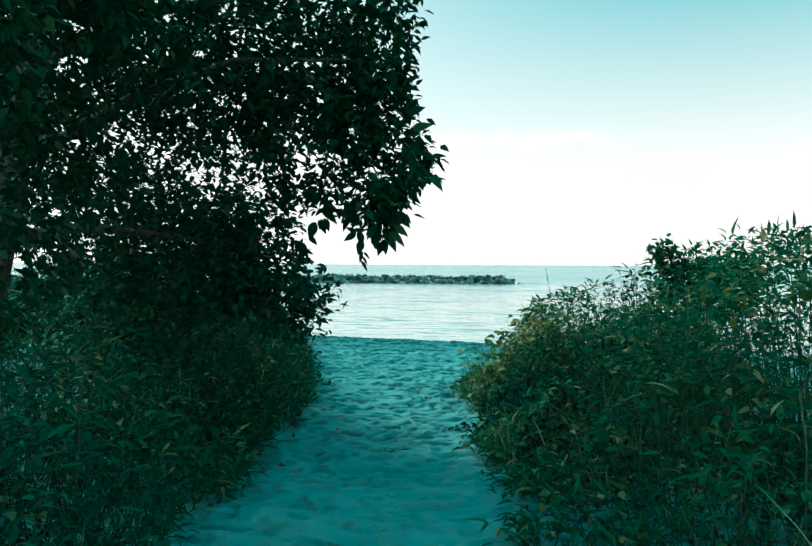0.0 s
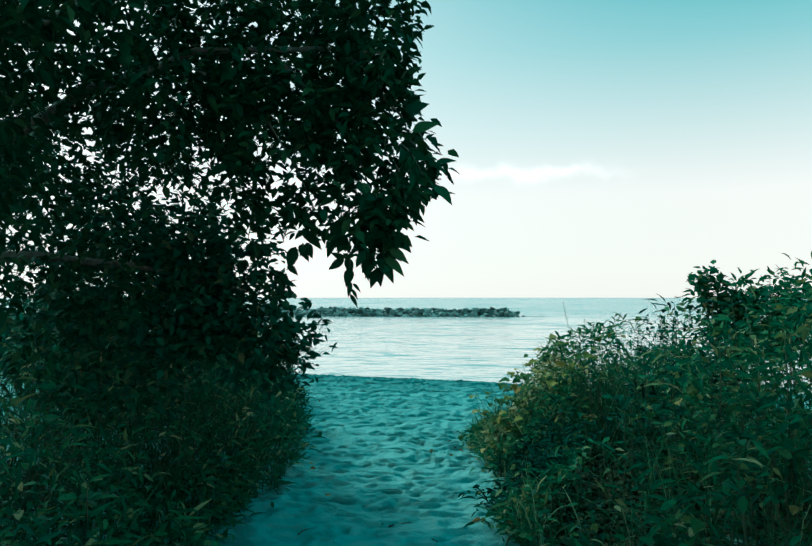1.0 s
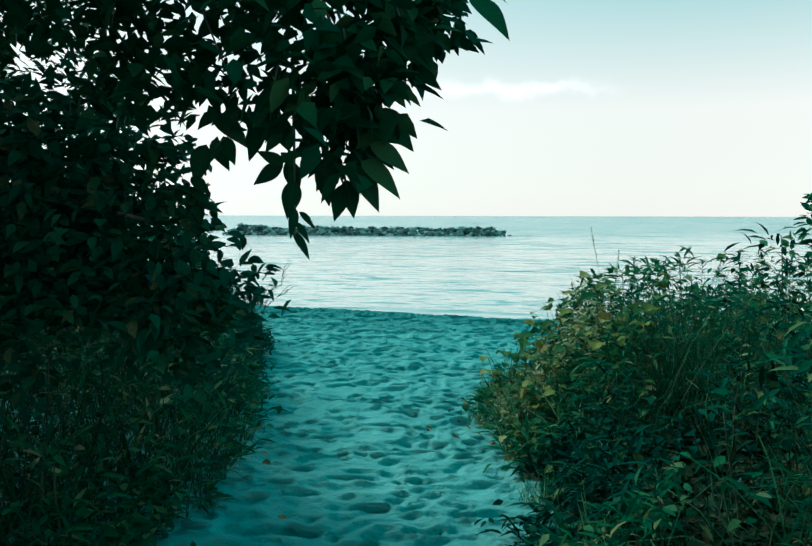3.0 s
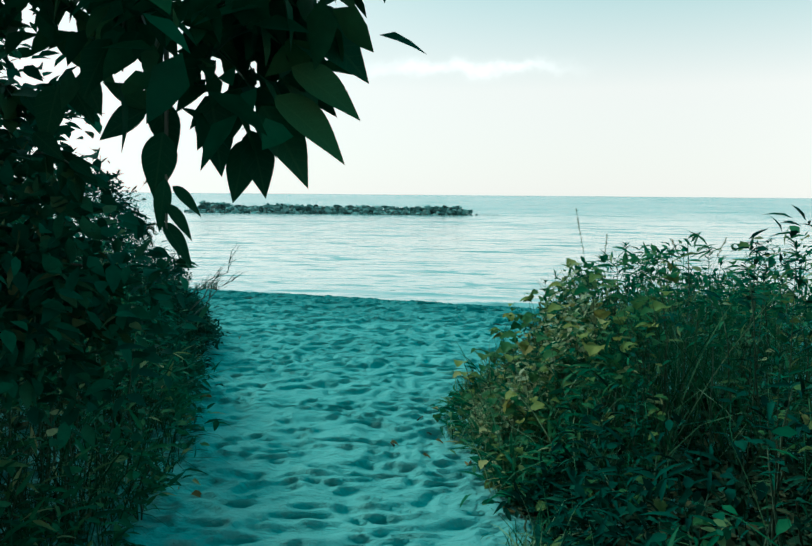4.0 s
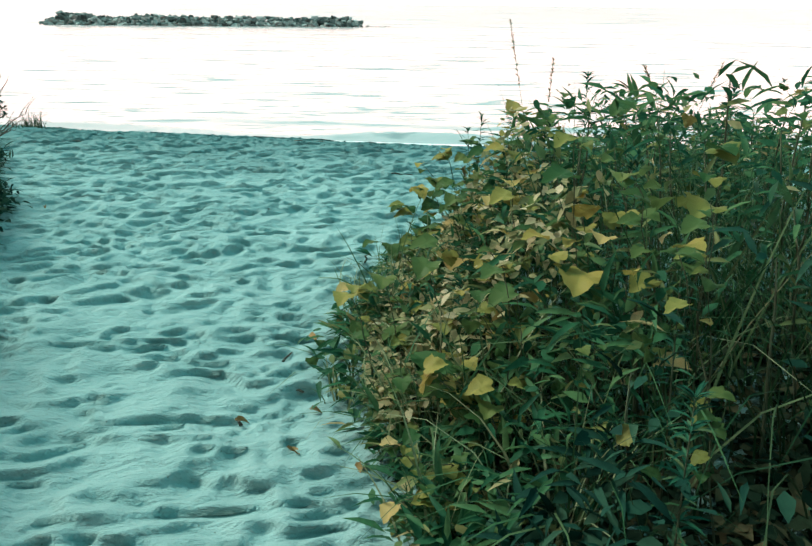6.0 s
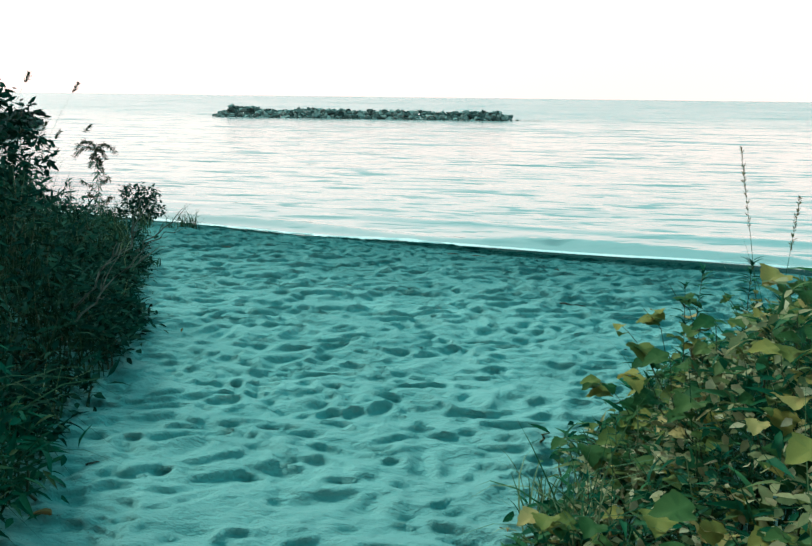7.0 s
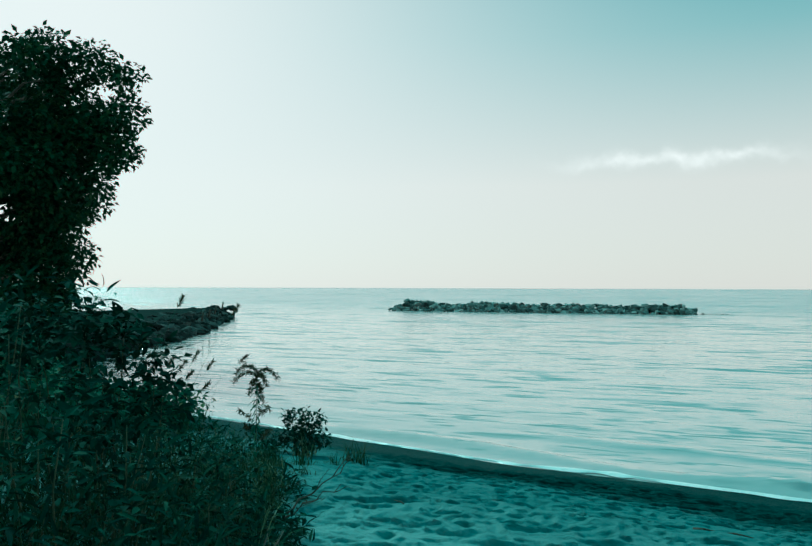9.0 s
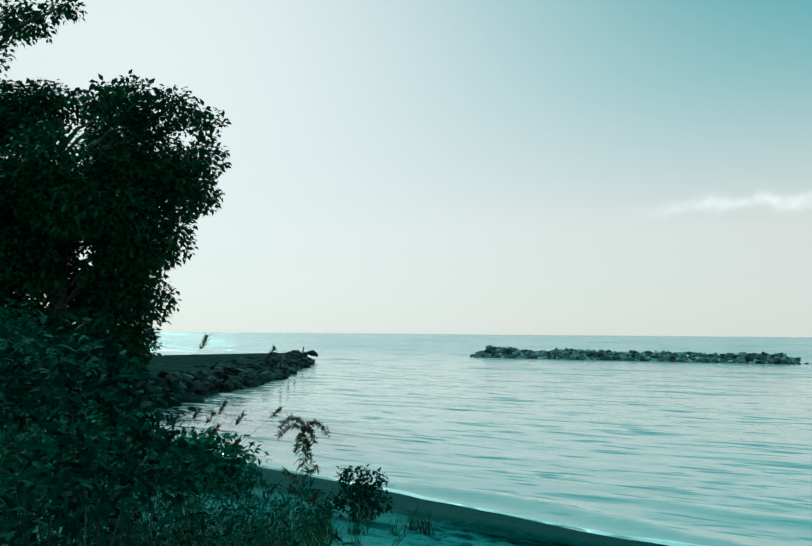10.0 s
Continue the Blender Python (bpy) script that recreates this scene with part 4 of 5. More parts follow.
        part("stem", bm, STEM, t, "thin tangled stems", "stuff")
        pick = rng.random(len(mine))
        for kind, name, template, mat, lo, hi, sel in (
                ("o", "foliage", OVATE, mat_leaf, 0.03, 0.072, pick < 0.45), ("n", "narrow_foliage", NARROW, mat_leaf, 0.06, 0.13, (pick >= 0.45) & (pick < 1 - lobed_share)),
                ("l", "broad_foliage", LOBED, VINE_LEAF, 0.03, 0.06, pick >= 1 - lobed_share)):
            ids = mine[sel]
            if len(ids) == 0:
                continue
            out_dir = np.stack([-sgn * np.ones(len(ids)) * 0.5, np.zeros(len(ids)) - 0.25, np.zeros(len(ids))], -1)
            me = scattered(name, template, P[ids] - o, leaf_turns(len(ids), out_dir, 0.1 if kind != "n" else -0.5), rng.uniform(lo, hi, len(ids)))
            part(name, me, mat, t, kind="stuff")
        bl = np.flatnonzero(bowner == k)
        for q, tmpl in enumerate(BLADES):
            ids = bl[q::len(BLADES)]
            if len(ids) == 0:
                continue
            a = rng.uniform(0, 6.28, len(ids))
            lean = np.stack([np.cos(a), np.sin(a), np.zeros(len(ids))], -1) + np.array((-sgn * 0.55, -0.2, 0))
            up = np.tile((0.0, 0.0, 1.0), (len(ids), 1)) + 0.42 * unit(len(ids))
            tr = frames_from(lean, up)
            lng = np.clip(hb[ids] * (0.7 + 0.5 * rng.random(len(ids)) + 0.7 * rng.random(len(ids)) ** 6), 0.12, 1.1)
            sz = np.stack([rng.uniform(0.004, 0.010, len(ids)), lng, lng], -1)
            me = scattered("grass", tmpl, B[ids] - o, tr, sz)
            part("grass", me, mat_grass, t, kind="stuff")
        out.append(t)
    return out


rng = np.random.default_rng(22)
LEFT_CENTRES = ((-1.7, 2.2), (-1.6, 3.6), (-1.5, 4.9), (-1.5, 6.2), (-1.6, 7.5), (-1.9, 8.8), (-2.1, 10.1), (-2.5, 11.4), (-3.1, 12.7), (-3.4, 14.0), (-4.2, 15.4), (-3.0, 9.4), (-3.6, 11.2))
RIGHT_CENTRES = ((1.8, 2.0), (2.9, 4.0), (1.7, 3.4), (1.6, 4.6), (1.6, 5.8), (1.5, 7.0), (1.1, 8.1), (1.1, 9.1), (1.7, 9.8), (2.4, 8.8), (2.6, 7.2), (2.8, 5.6), (2.5, 10.6))
thicket("left", LEFT_CENTRES, 1.4, 16.2, 2.3, 40000, 6400, ("dense dark green shrub of mixed leaves and grass beside the path",), "shrubs along the path", 0.0)
right_shrubs = thicket("right", RIGHT_CENTRES, 1.4, 11.2, 2.3, 54000, 8000, ("tangled shrub of yellow-green vine leaves, weeds and grass beside the path",), "shrubs along the path", 0.06)


SIMPLE = (np.array(((0, 0, 0), (-0.27, 0.45, 0.05), (0, 0.5, -0.02), (0.27, 0.45, 0.05), (0, 1, -0.12)), float), np.array(((0, 2, 1), (0, 3, 2), (1, 2, 4), (2, 3, 4))))


def shade_litter(side, n, y0, y1):
    """Dark leaves, added unseen, that hide the sand under a thicket and read as shade."""
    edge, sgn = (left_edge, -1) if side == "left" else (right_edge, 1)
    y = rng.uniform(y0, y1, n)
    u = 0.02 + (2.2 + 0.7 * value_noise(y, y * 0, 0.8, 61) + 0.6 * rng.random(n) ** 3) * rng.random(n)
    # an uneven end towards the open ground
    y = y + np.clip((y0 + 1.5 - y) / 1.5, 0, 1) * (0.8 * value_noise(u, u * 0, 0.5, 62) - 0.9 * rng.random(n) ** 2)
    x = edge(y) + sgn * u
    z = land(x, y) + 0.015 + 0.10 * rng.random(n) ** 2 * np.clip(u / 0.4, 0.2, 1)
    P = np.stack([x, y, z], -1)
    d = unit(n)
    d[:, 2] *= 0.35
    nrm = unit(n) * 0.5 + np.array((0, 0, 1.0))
    ob = part("shade_litter", scattered("shade_litter", SIMPLE, P, frames_from(d, nrm), rng.uniform(0.04, 0.09, n)), SHADE_LITTER)
    tagged(ob, "dark leaf scatter added as shade under the shrubs", "leaf litter", kind="stuff")


shade_litter("left", 22000, 0.8, 14.0)
shade_litter("right", 12000, 0.8, 10.6)
# a second layer darkens the ground in and round the hollow
shade_litter("right", 16000, 5.6, 8.9)


def leafy_mass(t, clumps, per_clump, size, mat, squash=0.8):
    """Leaves round the given clumps (x, y, z, radius), in the thing's own space."""
    P, O = [], []
    for x, y, z, r in clumps:
        n = int(per_clump * r * r)
        u = unit(n) * rng.random((n, 1)) ** 0.45
        P.append(np.array((x, y, z)) + u * r * np.array((1, 1, squash)))
        O.append(u * 0.6)
    P, O = np.concatenate(P), np.concatenate(O)
    me = scattered("foliage", SIMPLE, P, leaf_turns(len(P), O, 0.4, 1.1), rng.uniform(*size, len(P)))
    part("foliage", me, mat, t, "dense dark green leaves", "stuff")


def far_tree(place, profile, n, extra, label, density=580):
    """A full tree: trunk, a limb to each clump, and the leaves."""
    t = thing("tree", place, label, "tree")
    top = profile[0][-1]
    bm = bmesh.new()
    tube(bm, [(0, 0, -0.4), (0.1, 0, 0.2 * top), (0.0, 0.1, 0.45 * top), (-0.2, 0.2, 0.75 * top), (-0.3, 0.2, top)], [0.35, 0.3, 0.24, 0.15, 0.05], 10)
    part("trunk", bm, BARK, t, "grey-brown trunk")
    clumps = list(extra)
    for k in range(n):
        z, a = rng.uniform(profile[0][0], top), rng.uniform(0, 6.28)
        rad = np.interp(z, *profile) * math.sqrt(rng.random())
        clumps.append((rad * math.cos(a), rad * math.sin(a), z, rng.uniform(0.75, 1.3)))
    for x, y, z, r in clumps[::2]:
        bm = bmesh.new()
        tube(bm, arc((-0.1, 0.1, max(z - 1.5, 0.8)), (x, y, z), 0.3, 5, 0.08), [0.09, 0.075, 0.06, 0.045, 0.03, 0.01], 5)
        part("branch", bm, BARK, t)
    leafy_mass(t, clumps, density, (0.17, 0.30), TREE_LEAF)
    return t


rng = np.random.default_rng(23)
far_tree((-21.7, 29.5, 0.0), ((0.8, 3, 5.0, 7.5, 9.3), (3.0, 3.3, 4.0, 4.3, 3.6)), 105,
         ((5.1, 0.8, 6.2, 0.95), (5.5, 0.6, 7.4, 0.85), (5.5, 0.6, 8.6, 0.75), (4.4, 0.4, 9.2, 0.9), (3.0, 0.0, 9.6, 0.9), (4.4, 0.5, 5.2, 0.8), (3.5, 0.4, 3.9, 0.8), (3.3, 0.4, 2.5, 0.8), (2.9, 0.3, 1.5, 0.9), (4.6, 0.6, 7.0, 1.1), (2.4, 0.2, 2.4, 1.0), (3.6, 0.4, 8.0, 1.1), (2.9, 0.4, 3.2, 0.9), (2.9, 0.5, 1.6, 0.85), (3.4, 0.3, 5.6, 1.1), (2.8, 0.2, 4.4, 1.1), (2.6, 0.3, 0.7, 0.8), (3.0, 0.0, 6.8, 1.2), (0.6, -2.0, 4.4, 1.1), (-0.3, -2.2, 3.1, 1.2), (-0.8, 0.0, 9.9, 0.9), (0.4, 0.0, 9.5, 0.8), (-1.6, 0.0, 9.8, 1.0), (-2.7, 0.0, 10.1, 1.0)), "tall dark leafy tree on the shore by the jetty")
far_tree((-27.0, 30.0, 0.0), ((0.8, 3, 6, 9, 11), (4.0, 4.4, 4.2, 3.4, 2.0)), 70, ((3.0, 0.0, 13.2, 0.9), (1.8, 0.0, 13.4, 1.1), (4.3, 0.2, 13.6, 0.7), (0.2, 0.0, 12.6, 1.3), (7.2, 0.0, 14.0, 0.6), (6.2, 0.0, 14.3, 0.6)), "dark leafy tree standing close behind another on the shore", 420)


def shore_shrub(place, radius, height, density=1500, size=(0.07, 0.13)):
    t = thing("shrub", place, "low dark rounded shrub on the sand", "shrub", "shrubs over the dune")
    clumps = []
    for k in range(int(9 + 8 * radius)):
        a, q = rng.uniform(0, 6.28), math.sqrt(rng.random())
        clumps.append((radius * q * math.cos(a), radius * q * math.sin(a), height * (1 - 0.6 * q * q) * rng.uniform(0.25, 0.85), 0.32 * rng.uniform(0.8, 1.3) * max(1, height)))
    bm = bmesh.new()
    for x, y, z, r in clumps:
        tube(bm, arc((0.3 * x, 0.3 * y, -0.05), (x, y, z), 0.05, 4, 0.02), [0.02, 0.017, 0.014, 0.01, 0.005], 5)
    part("stem", bm, STEM, t, "thin tangled stems", "stuff")
    leafy_mass(t, clumps, density / max(1, height), size, SHRUB_LEAF)


for x, y, r, h in ((-5.7, 16.0, 0.7, 0.35), (-7.0, 16.4, 0.8, 0.6), (-8.6, 17.4, 1.0, 1.1), (-10.4, 18.6, 1.2, 1.5), (-12.4, 20.2, 1.3, 1.8), (-14.8, 21.8, 1.5, 2.0), (-17.6, 23.6, 1.7, 2.4), (-6.2, 14.2, 1.0, 1.2), (-5.0, 12.6, 1.0, 1.5), (-7.8, 15.4, 1.1, 1.4)):
    shore_shrub((x, y, float(land(x, y))), r, h)


# the scrub goes on over the dune, away from the path
rng = np.random.default_rng(71)
for k in range(70):
    side = -1 if k % 2 else 1
    y = rng.uniform(-7.0, 10.0 if side > 0 else 13.0)
    x = side * rng.uniform(3.7 if y < 5 else 4.6, 9.5)
    shore_shrub((x, y, float(land(x, y))), rng.uniform(0.7, 1.3), rng.uniform(0.7, 1.2), 400, (0.13, 0.23))


# ---- weeds, reeds and grasses ----
def stalk(bm, base, tip, lift, thick=0.004, n=7):
    pts = arc(base, tip, lift, n)
    tube(bm, pts, [thick * (1 - 0.75 * i / n) for i in range(n + 1)], 4)
    return pts


def weed(top, lean=(0.0, 0.0), leaves=60, size=0.075, label="upright green weed with narrow leaves, above the shrubs", template=None):
    """A goldenrod-like weed: one stem set with narrow leaves, closest at the tip."""
    x, y, z = top
    bx, by = x - lean[0], y - lean[1]
    base = Vector((bx, by, float(land(bx, by)) - 0.02))
    t = thing("weed", base, label, "weed", "weeds among the shrubs")
    bm = bmesh.new()
    tip = Vector(top) - base
    pts = stalk(bm, (0, 0, 0), tip, 0.01)
    part("stem", bm, STEM, t)
    f = 1 - rng.random(leaves) ** 1.5 * 0.75
    P = np.array([tuple(tip * k) for k in f])
    a = rng.uniform(0, 6.28, leaves)
    d = np.stack([np.cos(a), np.sin(a), 0.45 + 0.8 * (f > 0.93)], -1)
    me = scattered("foliage", template or NARROW, P, frames_from(d, np.tile((0.0, 0.0, 1.0), (leaves, 1)) - 0.4 * d), size * rng.uniform(0.7, 1.2, leaves) * (1.25 - 0.6 * f))
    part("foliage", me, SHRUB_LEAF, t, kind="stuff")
    return t


rng = np.random.default_rng(24)
weed((1.45, 9.72, 0.88), (0.02, 0.05), 80)
weed((1.74, 9.52, 1.04), (-0.03, 0.0), 80)
weed((1.25, 9.85, 0.74), (-0.05, 0.0), 60)
weed((1.33, 9.9, 0.80), (0.03, 0.0), 60)
weed((0.88, 9.25, 0.42), (-0.03, 0.0), 40, 0.05)
weed((0.74, 8.95, 0.36), (-0.04, 0.0), 40, 0.05)
for k in range(44):
    y = rng.uniform(4.4, 10.0)
    u = rng.uniform(0.25, 1.6)
    x = float(right_edge(y)) + u
    weed((x, y, float(land(x, y) + right_height(u, y)) * rng.uniform(0.86, 0.98) + 0.04), tuple(rng.normal(size=2) * 0.05), 80, 0.07)
for k in range(26):
    y = rng.uniform(7.5, 14.5)
    u = rng.uniform(0.15, 1.3)
    x = float(left_edge(y)) - u
    weed((x, y, float(land(x, y) + left_height(u, y)) * rng.uniform(1.0, 1.1) + 0.05), tuple(rng.normal(size=2) * 0.05), 70, label="upright dark green weed with narrow leaves, above the shrubs")


def reed(base_xy, tip, head=0.22, lift=0.03, label="thin reed stalk with a feathery seed head", bristle=0.018, seeds=90, mat=SEED):
    base = Vector((*base_xy, float(land(*base_xy)) - 0.02))
    t = thing("reed", base, label, "reed", "reeds among the shrubs")
    bm = bmesh.new()
    pts = stalk(bm, (0, 0, 0), Vector(tip) - base, lift, 0.0022, 9)
    part("stem", bm, GRASS, t)
    length = (pts[-1] - pts[0]).length
    P = []
    for k in range(seeds):
        f = 1 - rng.random() * head / length
        g = f * (len(pts) - 1)
        i = min(int(g), len(pts) - 2)
        P.append(tuple(pts[i].lerp(pts[i + 1], g - i)))
    P = np.array(P)
    along = np.array(pts[-1] - pts[-2])
    along /= np.linalg.norm(along)
    d = along[None] * 1.1 + unit(seeds) * 0.8
    me = scattered("seed_head", NARROW, P, frames_from(d, unit(seeds)), bristle * rng.uniform(0.6, 1.4, seeds))
    part("seed_head", me, mat, t, "dry feathery seed head", "stuff")
    return t


reed((1.75, 10.12), (1.52, 10.16, 1.27), 0.4, 0.05)
reed((1.66, 10.0), (1.74, 10.05, 1.08), 0.25, 0.03)
reed((2.5, 9.9), (2.18, 9.9, 1.06), 0.2, 0.10)
reed((2.2, 9.7), (2.50, 9.7, 1.08), 0.2, 0.10)
reed((1.25, 9.2), (1.12, 9.3, 0.66), 0.1, 0.01)
reed((2.15, 9.75), (1.72, 9.72, 0.98), 0.05, 0.28, "thin grass stalk bent over in an arch", 0.012, 14)
for bx, by, tip in ((-3.75, 13.0, (-3.1, 13.0, 1.62)), (-3.7, 13.5, (-2.93, 13.45, 1.54)), (-3.6, 13.2, (-2.72, 13.2, 1.20)), (-3.9, 12.9, (-3.35, 12.9, 1.30)),
                    (-3.90, 13.20, (-3.45, 13.20, 1.13)), (-3.82, 13.30, (-3.37, 13.30, 1.16)), (-3.79, 13.40, (-3.34, 13.40, 1.12)), (-3.56, 13.20, (-3.11, 13.20, 1.21)), (-3.50, 13.30, (-3.05, 13.30, 1.14)), (-3.59, 13.40, (-3.14, 13.40, 0.97)), (-3.61, 13.20, (-3.16, 13.20, 1.07))):
    reed((bx, by), tip, 0.13, 0.14, "dark reed with a drooping brown seed head", 0.03, 60, DARK_SEED)


def grass_tuft(x, y, n, length, spread=0.5, label="tuft of long arching grass blades on the sand", mat=GRASS):
    base = Vector((x, y, float(land(x, y)) - 0.01))
    t = thing("grass_tuft", base, label, "grass", "grass tufts by the path")
    for q, tmpl in enumerate(BLADES):
        m = max(n // 4, 1)
        a = rng.uniform(0, 6.28, m)
        lean = np.stack([np.cos(a), np.sin(a), np.zeros(m)], -1)
        up = np.tile((0.0, 0.0, 1.0), (m, 1)) + spread * 0.5 * unit(m)
        lng = length * rng.uniform(0.6, 1.15, m)
        me = scattered("blades", tmpl, rng.normal(size=(m, 3)) * np.array((0.04, 0.04, 0)), frames_from(lean, up), np.stack([rng.uniform(0.005, 0.011, m), lng, lng], -1))
        part("grass", me, mat, t, kind="stuff")
    return t


for x, y, length in ((-3.72, 13.35, 0.95), (-3.55, 13.45, 1.05), (-3.42, 13.4, 0.9), (-3.62, 13.6, 0.85)):
    grass_tuft(x, y, 30, length, 0.35, "tall upright grass in a shaded tone at the end of the shrubs", GRASS_SHADED)
grass_tuft(-3.48, 15.85, 34, 0.46, 0.3, "feathery upright clump of dark grass on the sand")
grass_tuft(-3.34, 15.82, 26, 0.4, 0.3, "feathery upright clump of dark grass on the sand")
grass_tuft(0.95, 7.95, 44, 0.62)
grass_tuft(0.85, 8.25, 36, 0.5)
grass_tuft(1.05, 7.5, 40, 0.7)
for k in range(22):
    y = rng.uniform(4.5, 10.4)
    grass_tuft(float(right_edge(y)) + rng.uniform(-0.1, 0.25), y, 24, rng.uniform(0.16, 0.4))
for k in range(22):
    y = rng.uniform(4.5, 14.5)
    grass_tuft(float(left_edge(y)) - rng.uniform(-0.12, 0.2), y, 24, rng.uniform(0.16, 0.4))


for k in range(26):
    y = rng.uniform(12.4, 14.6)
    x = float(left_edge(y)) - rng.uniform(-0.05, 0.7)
    grass_tuft(x, y, 36, rng.uniform(0.25, 0.5), 0.5, "tuft of arching grass in a shaded tone at the end of the shrubs", GRASS_SHADED)


def drooping_goldenrod():
    base = Vector((-3.36, 14.6, float(land(-3.36, 14.6)) - 0.02))
    t = thing("goldenrod", base, "tall dark goldenrod whose seed plumes hang over", "goldenrod")
    bm = bmesh.new()
    tip = Vector((-3.36, 14.6, 0.955)) - base
    stalk(bm, (0, 0, 0), tip, 0.0, 0.006)
    part("stem", bm, STEM, t)
    for dx, dy, dz in ((-0.24, 0.02, -0.06), (-0.17, -0.08, 0.02), (0.20, 0.03, -0.02), (0.13, -0.05, -0.08), (-0.10, 0.06, -0.16), (0.05, 0.05, -0.24)):
        a = tip + Vector((0, 0, -0.03 + dz * 0.5))
        b = a + Vector((dx, dy, dz * 0.6 - 0.04))
        bm = bmesh.new()
        pts = stalk(bm, a, b, 0.06, 0.003)
        plume = part("plume_stem", bm, STEM, t)
        n = 230
        g = rng.random(n) * (len(pts) - 1)
        P = np.array([tuple(pts[int(k)].lerp(pts[min(int(k) + 1, len(pts) - 1)], k - int(k))) for k in g]) + rng.normal(size=(n, 3)) * 0.006
        d = unit(n) + np.array((0, 0, -0.5))
        part("plume", scattered("plume", NARROW, P, frames_from(d, unit(n)), rng.uniform(0.02, 0.045, n)), DARK_SEED, plume, "drooping seed plume", "stuff")
    for z0, dx, dz in ((0.45, -0.20, 0.16), (0.36, -0.14, 0.10), (0.52, 0.12, 0.12), (0.30, 0.15, 0.14)):
        a = tip * z0
        b = a + Vector((dx, 0.03, dz))
        bm = bmesh.new()
        pts = stalk(bm, a, b, 0.03, 0.003)
        shoot = part("side_shoot", bm, STEM, t)
        n = 60
        g = (0.3 + 0.7 * rng.random(n)) * (len(pts) - 1)
        P = np.array([tuple(pts[int(k)].lerp(pts[min(int(k) + 1, len(pts) - 1)], k - int(k))) for k in g])
        part("shoot_leaves", scattered("shoot_leaves", NARROW, P, frames_from(unit(n) + np.array((0, 0, -0.3)), unit(n)), rng.uniform(0.03, 0.06, n)), DARK_SEED, shoot, kind="stuff")
    n = 110
    f = rng.random(n) * 0.85
    P = np.array([tuple(tip * k) for k in f])
    a = rng.uniform(0, 6.28, n)
    d = np.stack([np.cos(a), np.sin(a), np.full(n, -0.3)], -1)
    part("foliage", scattered("foliage", NARROW, P, frames_from(d, np.tile((0.0, 0.0, 1.0), (n, 1))), rng.uniform(0.05, 0.10, n)), SHRUB_LEAF, t, kind="stuff")


drooping_goldenrod()


# ---- single vine leaves on the front of the thicket ----
def vine_leaves(n):
    one = mesh_arrays("leaf", *LOBED)
    one.materials.append(VINE_LEAF_SINGLE)
    hosts = [t for t in right_shrubs if 7.5 < t.location.y < 10.3 and t.location.x < 2]
    for k in range(n):
        y = rng.uniform(7.6, 10.2)
        u = rng.uniform(-0.02, 0.85)
        x = float(right_edge(y)) + u
        z = float(land(x, y) + right_height(u, y) * ragged(np.array(x), np.array(y)) * (rng.uniform(0.85, 1.05) if u > 0.15 else rng.uniform(0.5, 1.0)))
        host = min(hosts, key=lambda t: (t.location.x - x) ** 2 + (t.location.y - y) ** 2)
        d = np.array([(-0.4, -0.4, -0.05)]) + np.array((0.9, 0.9, 0.3)) * unit(1)
        m = frames_from(d, np.array([(-0.05, -0.08, 1.0)]) + 0.24 * unit(1))[0]
        ob = new("leaf", one)
        ob.parent = host
        ob.matrix_local = Matrix.Translation(Vector((x, y, z)) - host.location) @ Matrix(m.tolist()).to_4x4() @ Matrix.Scale(rng.uniform(0.04, 0.09), 4)


rng = np.random.default_rng(25)
vine_leaves(190)


def dry_foliage(n):
    """Bleached, half-dry leaves and blades on the sunny edge of the thicket, over the sand."""
    hosts = [t for t in right_shrubs if 7.5 < t.location.y < 10.3 and t.location.x < 2]
    y = rng.uniform(8.0, 9.9, n)
    u = 0.65 * rng.random(n) ** 1.3
    x = right_edge(y) + u
    z = land(x, y) + right_height(u, y) * ragged(x, y) * rng.uniform(0.8, 1.15, n)
    P = np.stack([x, y, z], -1)
    owner = np.argmin(np.stack([(x - t.location.x) ** 2 + (y - t.location.y) ** 2 for t in hosts]), 0)
    for k, host in enumerate(hosts):
        ids = np.flatnonzero(owner == k)
        if len(ids) == 0:
            continue
        turns = leaf_turns(len(ids), np.tile((-0.3, -0.2, 0.0), (len(ids), 1)), 0.1)
        part("dry_foliage", scattered("dry_foliage", OVATE, P[ids] - np.array(host.location), turns, rng.uniform(0.025, 0.06, len(ids))), PALE_DRY, host, "bleached half-dry leaves", "stuff")


dry_foliage(2200)


def crest_shrub(x, y, clumps, density=4200, size=(0.05, 0.09), mat=None):
    """The tallest shoots of a thicket, standing above the rest."""
    base = Vector((x, y, float(land(x, y)) - 0.02))
    t = thing("shrub", base, "leafy shoots standing taller than the shrubs round them", "shrub", "shrubs along the path")
    P, O = [], []
    for cx, cy, cz, r in clumps:
        bm = bmesh.new()
        tube(bm, arc((0.3 * cx, 0.3 * cy, 0), (cx, cy, cz), 0.0, 5, 0.015), [0.008, 0.007, 0.006, 0.005, 0.004, 0.002], 5)
        part("stem", bm, STEM, t)
        n = int(density * r * r) + 14
        u = unit(n) * rng.random((n, 1)) ** 0.4
        P.append(np.array((cx, cy, cz)) + u * r)
        O.append(u * 0.6)
    P, O = np.concatenate(P), np.concatenate(O)
    part("foliage", scattered("foliage", OVATE, P, leaf_turns(len(P), O, 0.2, 1.0), rng.uniform(*size, len(P))), mat or SHRUB_LEAF, t, kind="stuff")


